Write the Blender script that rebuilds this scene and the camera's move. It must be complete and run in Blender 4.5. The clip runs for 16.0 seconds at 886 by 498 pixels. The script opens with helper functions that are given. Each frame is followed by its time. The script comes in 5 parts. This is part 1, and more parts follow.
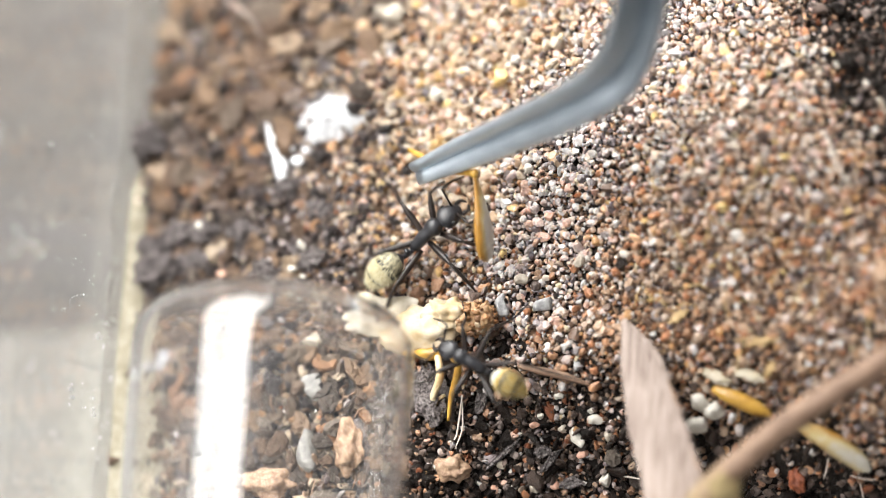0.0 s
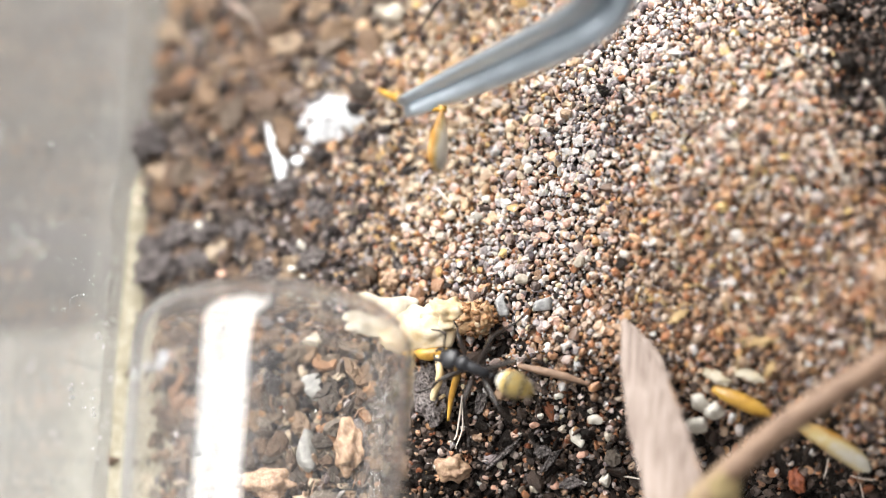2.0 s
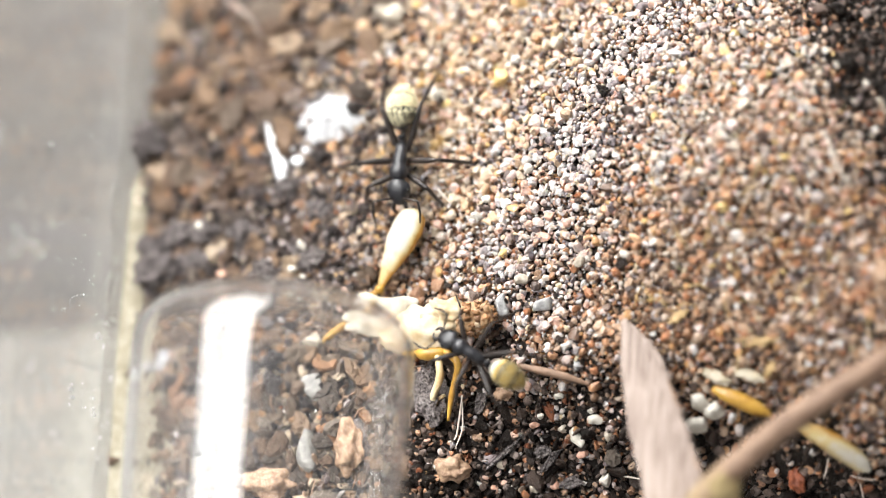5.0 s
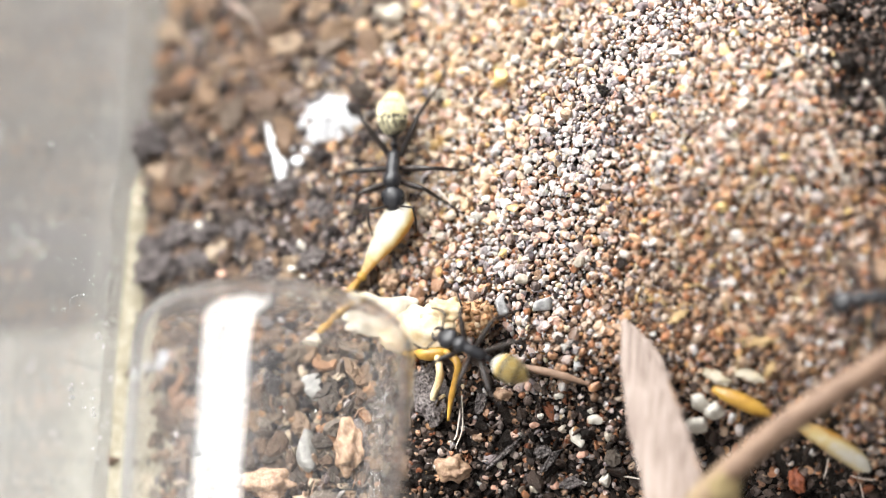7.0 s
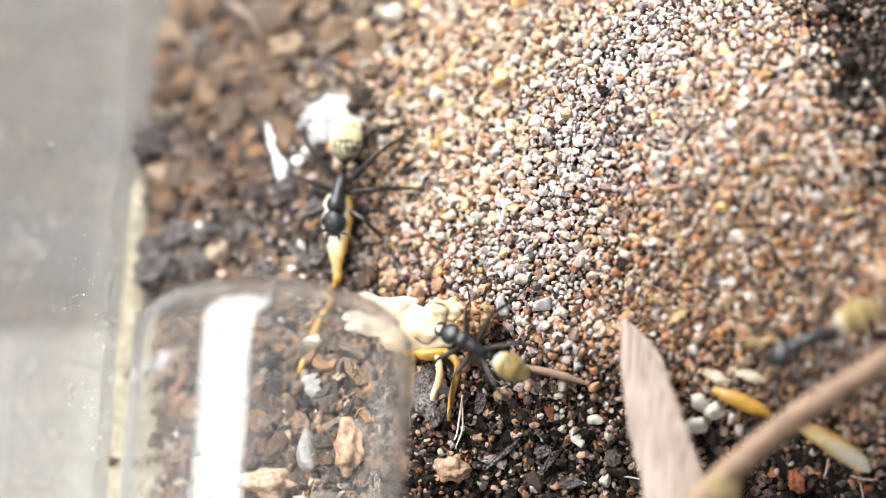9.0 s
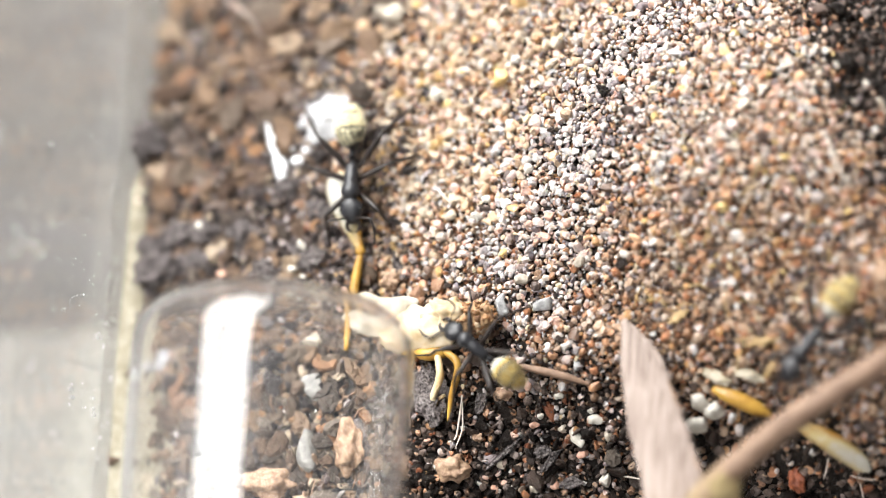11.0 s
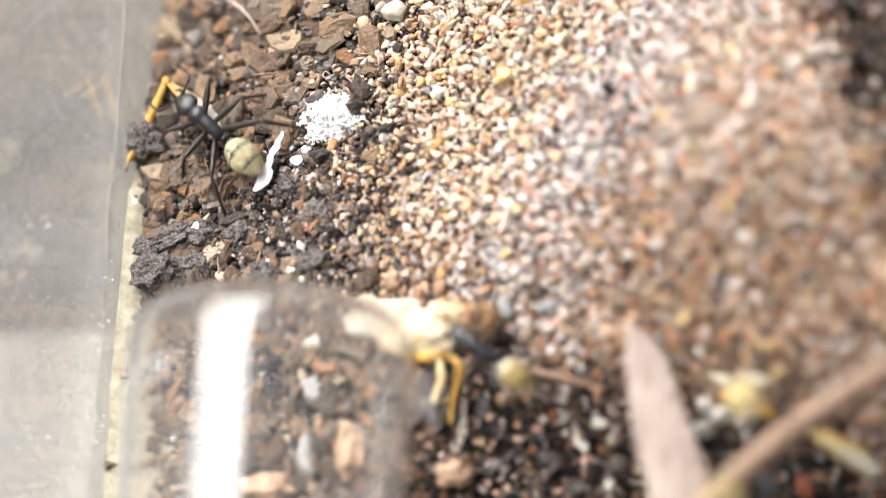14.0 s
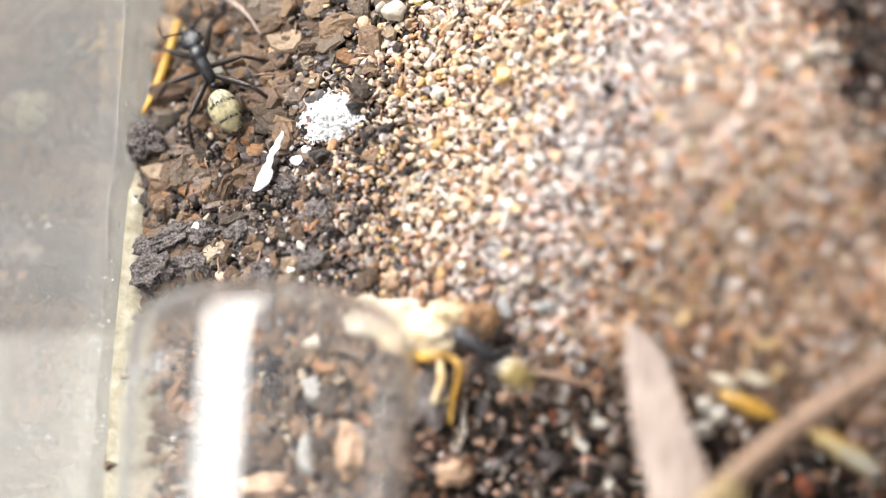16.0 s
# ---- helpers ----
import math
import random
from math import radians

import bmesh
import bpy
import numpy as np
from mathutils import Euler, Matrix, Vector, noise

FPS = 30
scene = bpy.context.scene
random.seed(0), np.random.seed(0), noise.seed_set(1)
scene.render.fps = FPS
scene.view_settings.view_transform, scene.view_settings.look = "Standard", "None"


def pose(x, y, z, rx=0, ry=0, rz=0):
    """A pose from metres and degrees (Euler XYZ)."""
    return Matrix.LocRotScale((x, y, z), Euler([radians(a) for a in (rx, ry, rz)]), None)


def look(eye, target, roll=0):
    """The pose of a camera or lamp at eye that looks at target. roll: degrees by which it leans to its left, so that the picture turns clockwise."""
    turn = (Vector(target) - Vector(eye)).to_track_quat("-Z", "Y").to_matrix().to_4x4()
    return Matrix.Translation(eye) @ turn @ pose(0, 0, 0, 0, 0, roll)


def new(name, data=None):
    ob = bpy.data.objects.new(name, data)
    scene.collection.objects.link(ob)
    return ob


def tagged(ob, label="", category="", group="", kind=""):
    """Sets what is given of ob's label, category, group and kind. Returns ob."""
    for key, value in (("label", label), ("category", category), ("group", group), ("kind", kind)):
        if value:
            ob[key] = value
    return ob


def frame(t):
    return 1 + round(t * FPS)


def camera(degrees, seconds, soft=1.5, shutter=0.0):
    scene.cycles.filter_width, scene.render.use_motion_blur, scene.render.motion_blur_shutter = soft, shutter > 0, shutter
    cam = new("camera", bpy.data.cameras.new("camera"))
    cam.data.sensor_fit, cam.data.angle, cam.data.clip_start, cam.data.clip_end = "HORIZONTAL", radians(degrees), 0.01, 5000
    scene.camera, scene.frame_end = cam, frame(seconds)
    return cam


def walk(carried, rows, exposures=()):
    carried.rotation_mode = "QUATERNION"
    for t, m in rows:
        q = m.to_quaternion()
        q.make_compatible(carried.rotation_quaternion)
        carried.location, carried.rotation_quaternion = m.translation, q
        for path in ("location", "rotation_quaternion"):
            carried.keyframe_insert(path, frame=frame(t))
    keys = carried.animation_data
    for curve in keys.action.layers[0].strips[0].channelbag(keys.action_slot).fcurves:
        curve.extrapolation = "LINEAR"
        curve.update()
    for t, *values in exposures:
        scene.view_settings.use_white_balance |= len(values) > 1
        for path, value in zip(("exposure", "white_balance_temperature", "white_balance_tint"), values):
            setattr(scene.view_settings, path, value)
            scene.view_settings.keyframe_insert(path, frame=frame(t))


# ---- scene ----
# A tabletop ant set-up: a glass tank with sand and soil, a glass vial, bait, ants and tweezers.
# Shapes are written in millimetres and brought to metres where they are made.
MM = 0.001
RNG = np.random.RandomState(7)

# ---- camera ----
EYE, AIM, ROLL = Vector((0.15649, -0.11737, 0.52835)), Vector((0.00000, 0.00000, 0.00300)), -51.20
cam = camera(8, 16.0, soft=1.0, shutter=0.8)
cam.data.dof.use_dof = True
cam.data.dof.focus_distance = 0.5603
cam.data.dof.aperture_fstop = 6.0
CLOSER = Vector((-0.01110, 0.00640, 0.0))  # the spot towards which the camera slides to shift its focus
def near(mm):
    """The still camera, slid by so many millimetres towards the soil."""
    step = (CLOSER - EYE).normalized() * mm * MM
    return look(EYE + step, AIM + step, ROLL)
walk(cam, [(0.0, near(0)), (13.3, near(0)), (13.4, near(1.2)), (13.5, near(5.8)), (13.6, near(8.0)), (13.7, near(9.0)), (13.85, near(9.4)), (16.0, near(9.4))],
     [(0.0, -0.07, 6560, 10), (4.2, -0.05, 6560, 10), (6.3, 0.0, 6500, 10), (13.3, 0.0, 6500, 10), (13.8, 0.02, 6600, 10.5), (16.0, 0.02, 6600, 10.5)])

# ---- light ----
world = bpy.data.worlds.new("sky")
scene.world = world
world.use_nodes = True
sky = world.node_tree.nodes.new("ShaderNodeTexSky")
sky.sky_type, sky.sun_disc = "NISHITA", False
sky.sun_elevation, sky.sun_rotation = radians(40), radians(-60)
back = world.node_tree.nodes["Background"]
world.node_tree.links.new(sky.outputs[0], back.inputs[0])
back.inputs[1].default_value = 0.013
window_light = bpy.data.lights.new("window_light", "AREA")
window_light.shape, window_light.size, window_light.size_y = "RECTANGLE", 0.45, 0.96
window_light.energy, window_light.color = 16.1, (1.0, 0.985, 0.97)
window_lamp = new("window_light", window_light)
window_lamp.matrix_basis = pose(-0.21, 0.43, 0.44, -24, -14, 0)


# ---- materials ----
def material(name):
    m = bpy.data.materials.new(name)
    m.use_nodes = True
    nodes, links = m.node_tree.nodes, m.node_tree.links
    return m, nodes, links, nodes["Principled BSDF"]


def ramp_of(nodes, stops, hard=False):
    r = nodes.new("ShaderNodeValToRGB")
    r.color_ramp.interpolation = "CONSTANT" if hard else "LINEAR"
    el = r.color_ramp.elements
    while len(el) < len(stops):
        el.new(0.5)
    for e, (p, c) in zip(el, stops):
        e.position, e.color = p, (*c, 1)
    return r


def noise_at(nodes, links, scale, detail=4, rough=0.6, coords="Object"):
    tc = nodes.new("ShaderNodeTexCoord")
    n = nodes.new("ShaderNodeTexNoise")
    n.inputs["Scale"].default_value, n.inputs["Detail"].default_value, n.inputs["Roughness"].default_value = scale, detail, rough
    links.new(tc.outputs[coords], n.inputs["Vector"])
    return n


def bump_on(nodes, links, shader, source, distance, strength=0.6):
    b = nodes.new("ShaderNodeBump")
    b.inputs["Distance"].default_value, b.inputs["Strength"].default_value = distance, strength
    links.new(source, b.inputs["Height"])
    links.new(b.outputs[0], shader.inputs["Normal"])


def mixed(nodes, links, a, b, factor, blend="MULTIPLY"):
    x = nodes.new("ShaderNodeMix")
    x.data_type, x.blend_type = "RGBA", blend
    x.inputs["Factor"].default_value = factor
    links.new(a, x.inputs["A"])
    links.new(b, x.inputs["B"])
    return x.outputs["Result"]


def grains_material(name, stops, roughness=0.35, speck=3500, translucent=0.15, by_object=False, relief=0.00012):
    """Stones of many colours: each piece takes one colour, mottled by a fine grain."""
    m, nodes, links, shader = material(name)
    if by_object:
        pick = nodes.new("ShaderNodeObjectInfo").outputs["Random"]
    else:
        pick = nodes.new("ShaderNodeNewGeometry").outputs["Random Per Island"]
    r = ramp_of(nodes, stops, True)
    links.new(pick, r.inputs[0])
    n = noise_at(nodes, links, speck)
    shade = ramp_of(nodes, [(0.3, (0.6, 0.57, 0.55)), (0.7, (1.15, 1.12, 1.1))])
    links.new(n.outputs[0], shade.inputs[0])
    colour = mixed(nodes, links, r.outputs[0], shade.outputs[0], 0.85)
    links.new(colour, shader.inputs["Base Color"])
    shader.inputs["Roughness"].default_value = roughness
    shader.inputs["Subsurface Weight"].default_value = translucent
    shader.inputs["Subsurface Radius"].default_value = (1, 0.7, 0.5)
    shader.inputs["Subsurface Scale"].default_value = 0.0003
    bump_on(nodes, links, shader, n.outputs[0], relief, 0.8)
    return m


def plain(name, dark, light, scale, roughness=0.5, bump=0.0001, metal=0.0, detail=5, stretch=None):
    """A mottled surface between two colours."""
    m, nodes, links, shader = material(name)
    n = noise_at(nodes, links, scale, detail)
    if stretch:
        far = nodes.new("ShaderNodeMapping")
        far.inputs["Scale"].default_value = stretch
        links.new(n.inputs["Vector"].links[0].from_socket, far.inputs["Vector"])
        links.new(far.outputs[0], n.inputs["Vector"])
    r = ramp_of(nodes, [(0.32, dark), (0.68, light)])
    links.new(n.outputs[0], r.inputs[0])
    links.new(r.outputs[0], shader.inputs["Base Color"])
    shader.inputs["Roughness"].default_value, shader.inputs["Metallic"].default_value = roughness, metal
    if bump:
        bump_on(nodes, links, shader, n.outputs[0], bump)
    return m


SAND_WARM = grains_material("warm_sand", [(0, (0.6, 0.514, 0.438)), (0.13, (0.6, 0.441, 0.337)), (0.25, (0.6, 0.387, 0.232)), (0.34, (0.55, 0.27, 0.14)), (0.41, (0.5, 0.38, 0.29)), (0.51, (0.6, 0.555, 0.5)), (0.63, (0.36, 0.23, 0.16)), (0.69, (0.6, 0.419, 0.362)), (0.77, (0.56, 0.49, 0.42)), (0.85, (0.6, 0.45, 0.197)), (0.90, (0.6, 0.52, 0.44)), (0.96, (0.17, 0.12, 0.1))], 0.42, 3500, 0.3)
SAND_TAN = grains_material("tan_sand", [(0, (0.558, 0.445, 0.315)), (0.16, (0.531, 0.375, 0.239)), (0.28, (0.465, 0.269, 0.142)), (0.36, (0.558, 0.478, 0.376)), (0.50, (0.391, 0.285, 0.194)), (0.60, (0.558, 0.447, 0.327)), (0.72, (0.279, 0.188, 0.124)), (0.79, (0.558, 0.372, 0.163)), (0.84, (0.511, 0.447, 0.389)), (0.93, (0.558, 0.389, 0.316))], 0.45)
SAND_DAMP = grains_material("damp_sand", [(0, (0.471, 0.333, 0.232)), (0.15, (0.436, 0.248, 0.143)), (0.32, (0.386, 0.183, 0.0953)), (0.44, (0.255, 0.165, 0.107)), (0.57, (0.511, 0.42, 0.34)), (0.64, (0.149, 0.0943, 0.0664)), (0.78, (0.374, 0.278, 0.207)), (0.88, (0.466, 0.271, 0.123)), (0.93, (0.091, 0.0659, 0.056))], 0.3)
COARSE = grains_material("coarse_grain", [(0, (0.471, 0.333, 0.232)), (0.15, (0.436, 0.248, 0.143)), (0.32, (0.386, 0.183, 0.0953)), (0.44, (0.255, 0.165, 0.107)), (0.57, (0.511, 0.42, 0.34)), (0.64, (0.149, 0.0943, 0.0664)), (0.78, (0.374, 0.278, 0.207)), (0.88, (0.466, 0.271, 0.123)), (0.93, (0.091, 0.0659, 0.056))], 0.3, 3500, 0.15, True)
SAND_GREY = grains_material("grey_sand", [(0, (0.6, 0.582, 0.564)), (0.20, (0.58, 0.54, 0.53)), (0.32, (0.36, 0.33, 0.33)), (0.41, (0.15, 0.13, 0.14)), (0.50, (0.6, 0.497, 0.459)), (0.62, (0.46, 0.38, 0.36)), (0.71, (0.6, 0.406, 0.329)), (0.79, (0.2, 0.165, 0.17)), (0.88, (0.6, 0.573, 0.555)), (0.96, (0.58, 0.5, 0.35))], 0.36, 3500, 0.3)
CRUMB = grains_material("soil_crumb", [(0, (0.0476, 0.0407, 0.0394)), (0.3, (0.105, 0.0872, 0.083)), (0.5, (0.19, 0.15, 0.124)), (0.7, (0.162, 0.146, 0.145)), (0.84, (0.286, 0.257, 0.249)), (0.93, (0.329, 0.201, 0.128))], 0.3, 7000, 0.0, False, 0.0003)
GRIT = grains_material("soil_grit", [(0, (0.0345, 0.0287, 0.0295)), (0.3, (0.0978, 0.0805, 0.0802)), (0.52, (0.218, 0.184, 0.183)), (0.72, (0.414, 0.368, 0.366)), (0.84, (0.667, 0.621, 0.614)), (0.9, (0.414, 0.196, 0.118)), (0.95, (0.149, 0.115, 0.106))], 0.2, 6000, 0.0, False, 0.0002)
BARK = grains_material("bark_plate", [(0, (0.0978, 0.0585, 0.034)), (0.2, (0.153, 0.095, 0.0549)), (0.38, (0.0523, 0.037, 0.0261)), (0.54, (0.188, 0.12, 0.0679)), (0.66, (0.118, 0.0862, 0.0601)), (0.78, (0.209, 0.105, 0.0471)), (0.86, (0.0767, 0.0493, 0.0287)), (0.95, (0.251, 0.185, 0.122))], 0.55, 3000, 0.0, True, 0.0004)
CHARCOAL = grains_material("charcoal_crumb", [(0, (0.0116, 0.0084, 0.00682)), (0.27, (0.032, 0.0235, 0.0195)), (0.48, (0.0813, 0.06, 0.05)), (0.64, (0.163, 0.122, 0.104)), (0.78, (0.25, 0.206, 0.188)), (0.86, (0.213, 0.0775, 0.0375)), (0.93, (0.375, 0.225, 0.144))], 0.34, 6000, 0.0, False, 0.0003)
CHARCOAL.node_tree.nodes["Principled BSDF"].inputs["Specular IOR Level"].default_value = 0.3
CHIP = grains_material("bark_chip", [(0, (0.117, 0.0777, 0.0521)), (0.2, (0.188, 0.125, 0.0799)), (0.4, (0.0756, 0.056, 0.0425)), (0.55, (0.259, 0.181, 0.116)), (0.7, (0.152, 0.125, 0.1)), (0.84, (0.305, 0.168, 0.0799)), (0.93, (0.402, 0.328, 0.24))], 0.6, 4500, 0.0, False, 0.0004)
LUMP = grains_material("bark_lump", [(0, (0.112, 0.07, 0.0459)), (0.3, (0.0605, 0.0454, 0.036)), (0.5, (0.173, 0.111, 0.0686)), (0.75, (0.121, 0.0994, 0.0805))], 0.42, 4500, 0.0, True, 0.0005)
BED = plain("soil_bed", (0.010, 0.0075, 0.006), (0.036, 0.026, 0.02), 900, 0.8, 0.0003)
PLASTER = plain("plaster", (0.19, 0.165, 0.11), (0.36, 0.335, 0.26), 900, 0.85, 0.0002)
TABLE = plain("table_top", (0.118, 0.113, 0.107), (0.156, 0.15, 0.142), 60, 0.6, 0)
STEEL = plain("brushed_steel", (0.56, 0.63, 0.69), (0.72, 0.80, 0.86), 300, 0.42, 0.00002, 1.0, stretch=(0.3, 1, 1))
ANT = plain("ant_shell", (0.008, 0.008, 0.010), (0.022, 0.022, 0.026), 6000, 0.4, 0.00002)
ANT.node_tree.nodes["Principled BSDF"].inputs["Specular IOR Level"].default_value = 0.65
ANT_LEG = plain("ant_leg", (0.008, 0.006, 0.005), (0.03, 0.02, 0.016), 1500, 0.42, 0)
# grey grit; its light mottle also stands in for the sparkle of wet grains
CLOD = plain("gritty_clod", (0.012, 0.010, 0.0098), (0.22, 0.192, 0.186), 4200, 0.16, 0.0008, detail=10)
# colour of the sheet that is added for the vial glare
GLARE_PALE = plain("pale_glare", (0.27, 0.265, 0.25), (0.32, 0.313, 0.295), 40, 0.8, 0)
DOWN = plain("yellow_down", (0.40, 0.33, 0.16), (0.62, 0.56, 0.36), 2500, 0.7, 0.00006)
GOLD_DOWN = plain("golden_down", (0.32, 0.20, 0.03), (0.52, 0.37, 0.10), 2500, 0.6, 0.00006)
PALE_DOWN = plain("whitish_down", (0.38, 0.36, 0.29), (0.58, 0.56, 0.48), 2500, 0.6, 0.00006)
DUSKY = plain("dusky_down", (0.012, 0.011, 0.008), (0.46, 0.42, 0.27), 2600, 0.6, 0.00006, stretch=(0.25, 1, 1))
HAIR = plain("pale_hair", (0.6, 0.54, 0.32), (0.75, 0.7, 0.5), 500, 0.5, 0)
AMBER = plain("amber_shell", (0.27, 0.13, 0.016), (0.50, 0.30, 0.055), 700, 0.35, 0.00004)
def thigh_material(rim, slope, flank, inner=0.0):
    """Cream along the middle, amber at the edges and towards the knee."""
    m, nodes, links, shader = material("thigh_shell")
    tc = nodes.new("ShaderNodeTexCoord")
    xyz = nodes.new("ShaderNodeSeparateXYZ")
    links.new(tc.outputs["Object"], xyz.inputs[0])
    side = nodes.new("ShaderNodeMath")
    side.operation = "MULTIPLY"
    links.new(xyz.outputs["Y"], side.inputs[0])
    links.new(xyz.outputs["Y"], side.inputs[1])
    n = noise_at(nodes, links, 900, 4)
    add = nodes.new("ShaderNodeMath")
    add.operation, add.inputs[1].default_value = "MULTIPLY_ADD", rim
    links.new(side.outputs[0], add.inputs[0])
    links.new(n.outputs[0], add.inputs[2])
    along_x = nodes.new("ShaderNodeMath")
    along_x.operation, along_x.inputs[1].default_value = "MULTIPLY_ADD", slope
    links.new(xyz.outputs["X"], along_x.inputs[0])
    links.new(add.outputs[0], along_x.inputs[2])
    lean = nodes.new("ShaderNodeMath")
    lean.operation, lean.inputs[1].default_value = "MULTIPLY_ADD", flank
    links.new(xyz.outputs["Y"], lean.inputs[0])
    links.new(along_x.outputs[0], lean.inputs[2])
    face = nodes.new("ShaderNodeMath")
    face.operation, face.inputs[1].default_value = "MULTIPLY_ADD", -inner
    links.new(xyz.outputs["Z"], face.inputs[0])
    links.new(lean.outputs[0], face.inputs[2])
    lean = nodes.new("ShaderNodeMath")
    lean.operation, lean.inputs[1].default_value = "ADD", inner * 0.00036
    links.new(face.outputs[0], lean.inputs[0])
    r = ramp_of(nodes, [(0.0, (0.47, 0.45, 0.39)), (0.45, (0.44, 0.35, 0.17)), (0.85, (0.34, 0.17, 0.03))])
    links.new(lean.outputs[0], r.inputs[0])
    links.new(r.outputs[0], shader.inputs["Base Color"])
    shader.inputs["Roughness"].default_value = 0.3
    bump_on(nodes, links, shader, n.outputs[0], 0.00006)
    return m


THIGH = thigh_material(200000.0, -55.0, -300.0, 1400.0)
SHED_THIGH = thigh_material(700000.0, -65.0, 0.0)
PALE = plain("pale_shell", (0.45, 0.27, 0.09), (0.70, 0.58, 0.36), 450, 0.35, 0.00004)
CREAM = plain("cream_flesh", (0.40, 0.28, 0.13), (0.57, 0.51, 0.40), 420, 0.5, 0.00015)
CHALK = plain("white_chalk", (0.56, 0.565, 0.575), (0.74, 0.745, 0.75), 800, 0.8, 0.0001)
WOOD = plain("weathered_wood", (0.20, 0.15, 0.125), (0.41, 0.335, 0.29), 2400, 0.75, 0.00015, stretch=(1, 0.05, 1))
WING = plain("papery_wing", (0.36, 0.30, 0.19), (0.56, 0.52, 0.45), 350, 0.45, 0.0001)
TWIG = plain("twig_bark", (0.15, 0.088, 0.055), (0.30, 0.195, 0.13), 500, 0.6, 0.0001)
def twig_material():
    """Brown bark that turns yellowish and mossy towards the knot."""
    m = TWIG.copy()
    m.name = "mossy_twig"
    nodes, links = m.node_tree.nodes, m.node_tree.links
    tc = nodes.new("ShaderNodeTexCoord")
    xyz = nodes.new("ShaderNodeSeparateXYZ")
    links.new(tc.outputs["Object"], xyz.inputs[0])
    n = noise_at(nodes, links, 260, 4)
    where = nodes.new("ShaderNodeMath")
    where.operation, where.inputs[1].default_value = "MULTIPLY_ADD", 90.0
    links.new(xyz.outputs["X"], where.inputs[0])
    links.new(n.outputs[0], where.inputs[2])
    fade = ramp_of(nodes, [(0.0, (0, 0, 0)), (1.0, (1, 1, 1))])
    rescale = nodes.new("ShaderNodeMapRange")
    rescale.inputs["From Min"].default_value, rescale.inputs["From Max"].default_value = 2.5, 3.1
    links.new(where.outputs[0], rescale.inputs["Value"])
    links.new(rescale.outputs[0], fade.inputs[0])
    moss = ramp_of(nodes, [(0.35, (0.20, 0.14, 0.06)), (0.65, (0.42, 0.33, 0.18))])
    links.new(n.outputs[0], moss.inputs[0])
    shader = nodes["Principled BSDF"]
    bark = shader.inputs["Base Color"].links[0].from_socket
    x = nodes.new("ShaderNodeMix")
    x.data_type = "RGBA"
    links.new(fade.outputs[0], x.inputs["Factor"])
    links.new(moss.outputs[0], x.inputs["A"])
    links.new(bark, x.inputs["B"])
    links.new(x.outputs["Result"], shader.inputs["Base Color"])
    return m


TWIG_MOSSY = twig_material()
RUST = plain("rusty_earth", (0.10, 0.02, 0.008), (0.33, 0.095, 0.035), 2500, 0.6, 0.0003)
MOSS = plain("mossy_bark", (0.17, 0.12, 0.045), (0.36, 0.28, 0.14), 500, 0.8, 0.0002)
STONE_W = plain("white_stone", (0.50, 0.46, 0.39), (0.73, 0.70, 0.63), 1500, 0.35, 0.00025)
STONE_C = plain("cream_stone", (0.26, 0.22, 0.17), (0.50, 0.45, 0.37), 1500, 0.4, 0.00025)
STONE_P = plain("pink_stone", (0.42, 0.20, 0.13), (0.66, 0.44, 0.34), 2500, 0.35, 0.0002)
STONE_G = plain("grey_stone", (0.22, 0.22, 0.22), (0.44, 0.44, 0.43), 1500, 0.4, 0.00025)
STONE_D = plain("dull_stone", (0.10, 0.095, 0.085), (0.26, 0.25, 0.23), 1500, 0.5, 0.00025)
STONE_O = plain("orange_stone", (0.17, 0.09, 0.05), (0.42, 0.29, 0.19), 1800, 0.5, 0.0004)
STONE_Y = plain("yellow_stone", (0.58, 0.38, 0.13), (0.72, 0.55, 0.28), 700, 0.3, 0.00005)
STRAW = plain("dry_straw", (0.34, 0.22, 0.09), (0.55, 0.40, 0.20), 600, 0.5, 0.00003)
CRUST = grains_material("crumb_crust", [(0, (0.368, 0.192, 0.082)), (0.35, (0.487, 0.314, 0.17)), (0.7, (0.221, 0.116, 0.0568)), (0.88, (0.553, 0.444, 0.314))], 0.5)
ROOT = plain("pale_root", (0.55, 0.45, 0.35), (0.8, 0.75, 0.68), 600, 0.6, 0.00005)
EYE_BLACK = plain("insect_eye", (0.01, 0.01, 0.01), (0.02, 0.02, 0.02), 3000, 0.2, 0)


def glass_material(name, tint, roughness=0.0, clear=1.0, coat=0.0):
    """Glass; clear falls short of 1 to mix in a pale haze for reflected sky."""
    m, nodes, links, shader = material(name)
    shader.inputs["Base Color"].default_value = (*tint, 1)
    shader.inputs["IOR"].default_value = 1.47
    n = noise_at(nodes, links, 300, 6, 0.7)
    r = ramp_of(nodes, [(0.5, (roughness,) * 3), (0.8, (roughness + 0.05,) * 3)])
    links.new(n.outputs[0], r.inputs[0])
    links.new(r.outputs[0], shader.inputs["Roughness"])
    shader.inputs["Transmission Weight"].default_value = clear
    shader.inputs["Coat Weight"].default_value = coat
    shader.inputs["Coat Roughness"].default_value = 0.05
    return m


# a little white in the vial glass stands in for milky reflections
VIAL_GLASS = glass_material("clear_glass", (0.985, 0.99, 0.99), -0.05, 0.982, 0.36)
SMUDGE, _, _, smudge_shader = material("dried_smudge")
smudge_shader.inputs["Base Color"].default_value, smudge_shader.inputs["Roughness"].default_value, smudge_shader.inputs["Alpha"].default_value = (0.75, 0.77, 0.8, 1), 0.6, 0.5
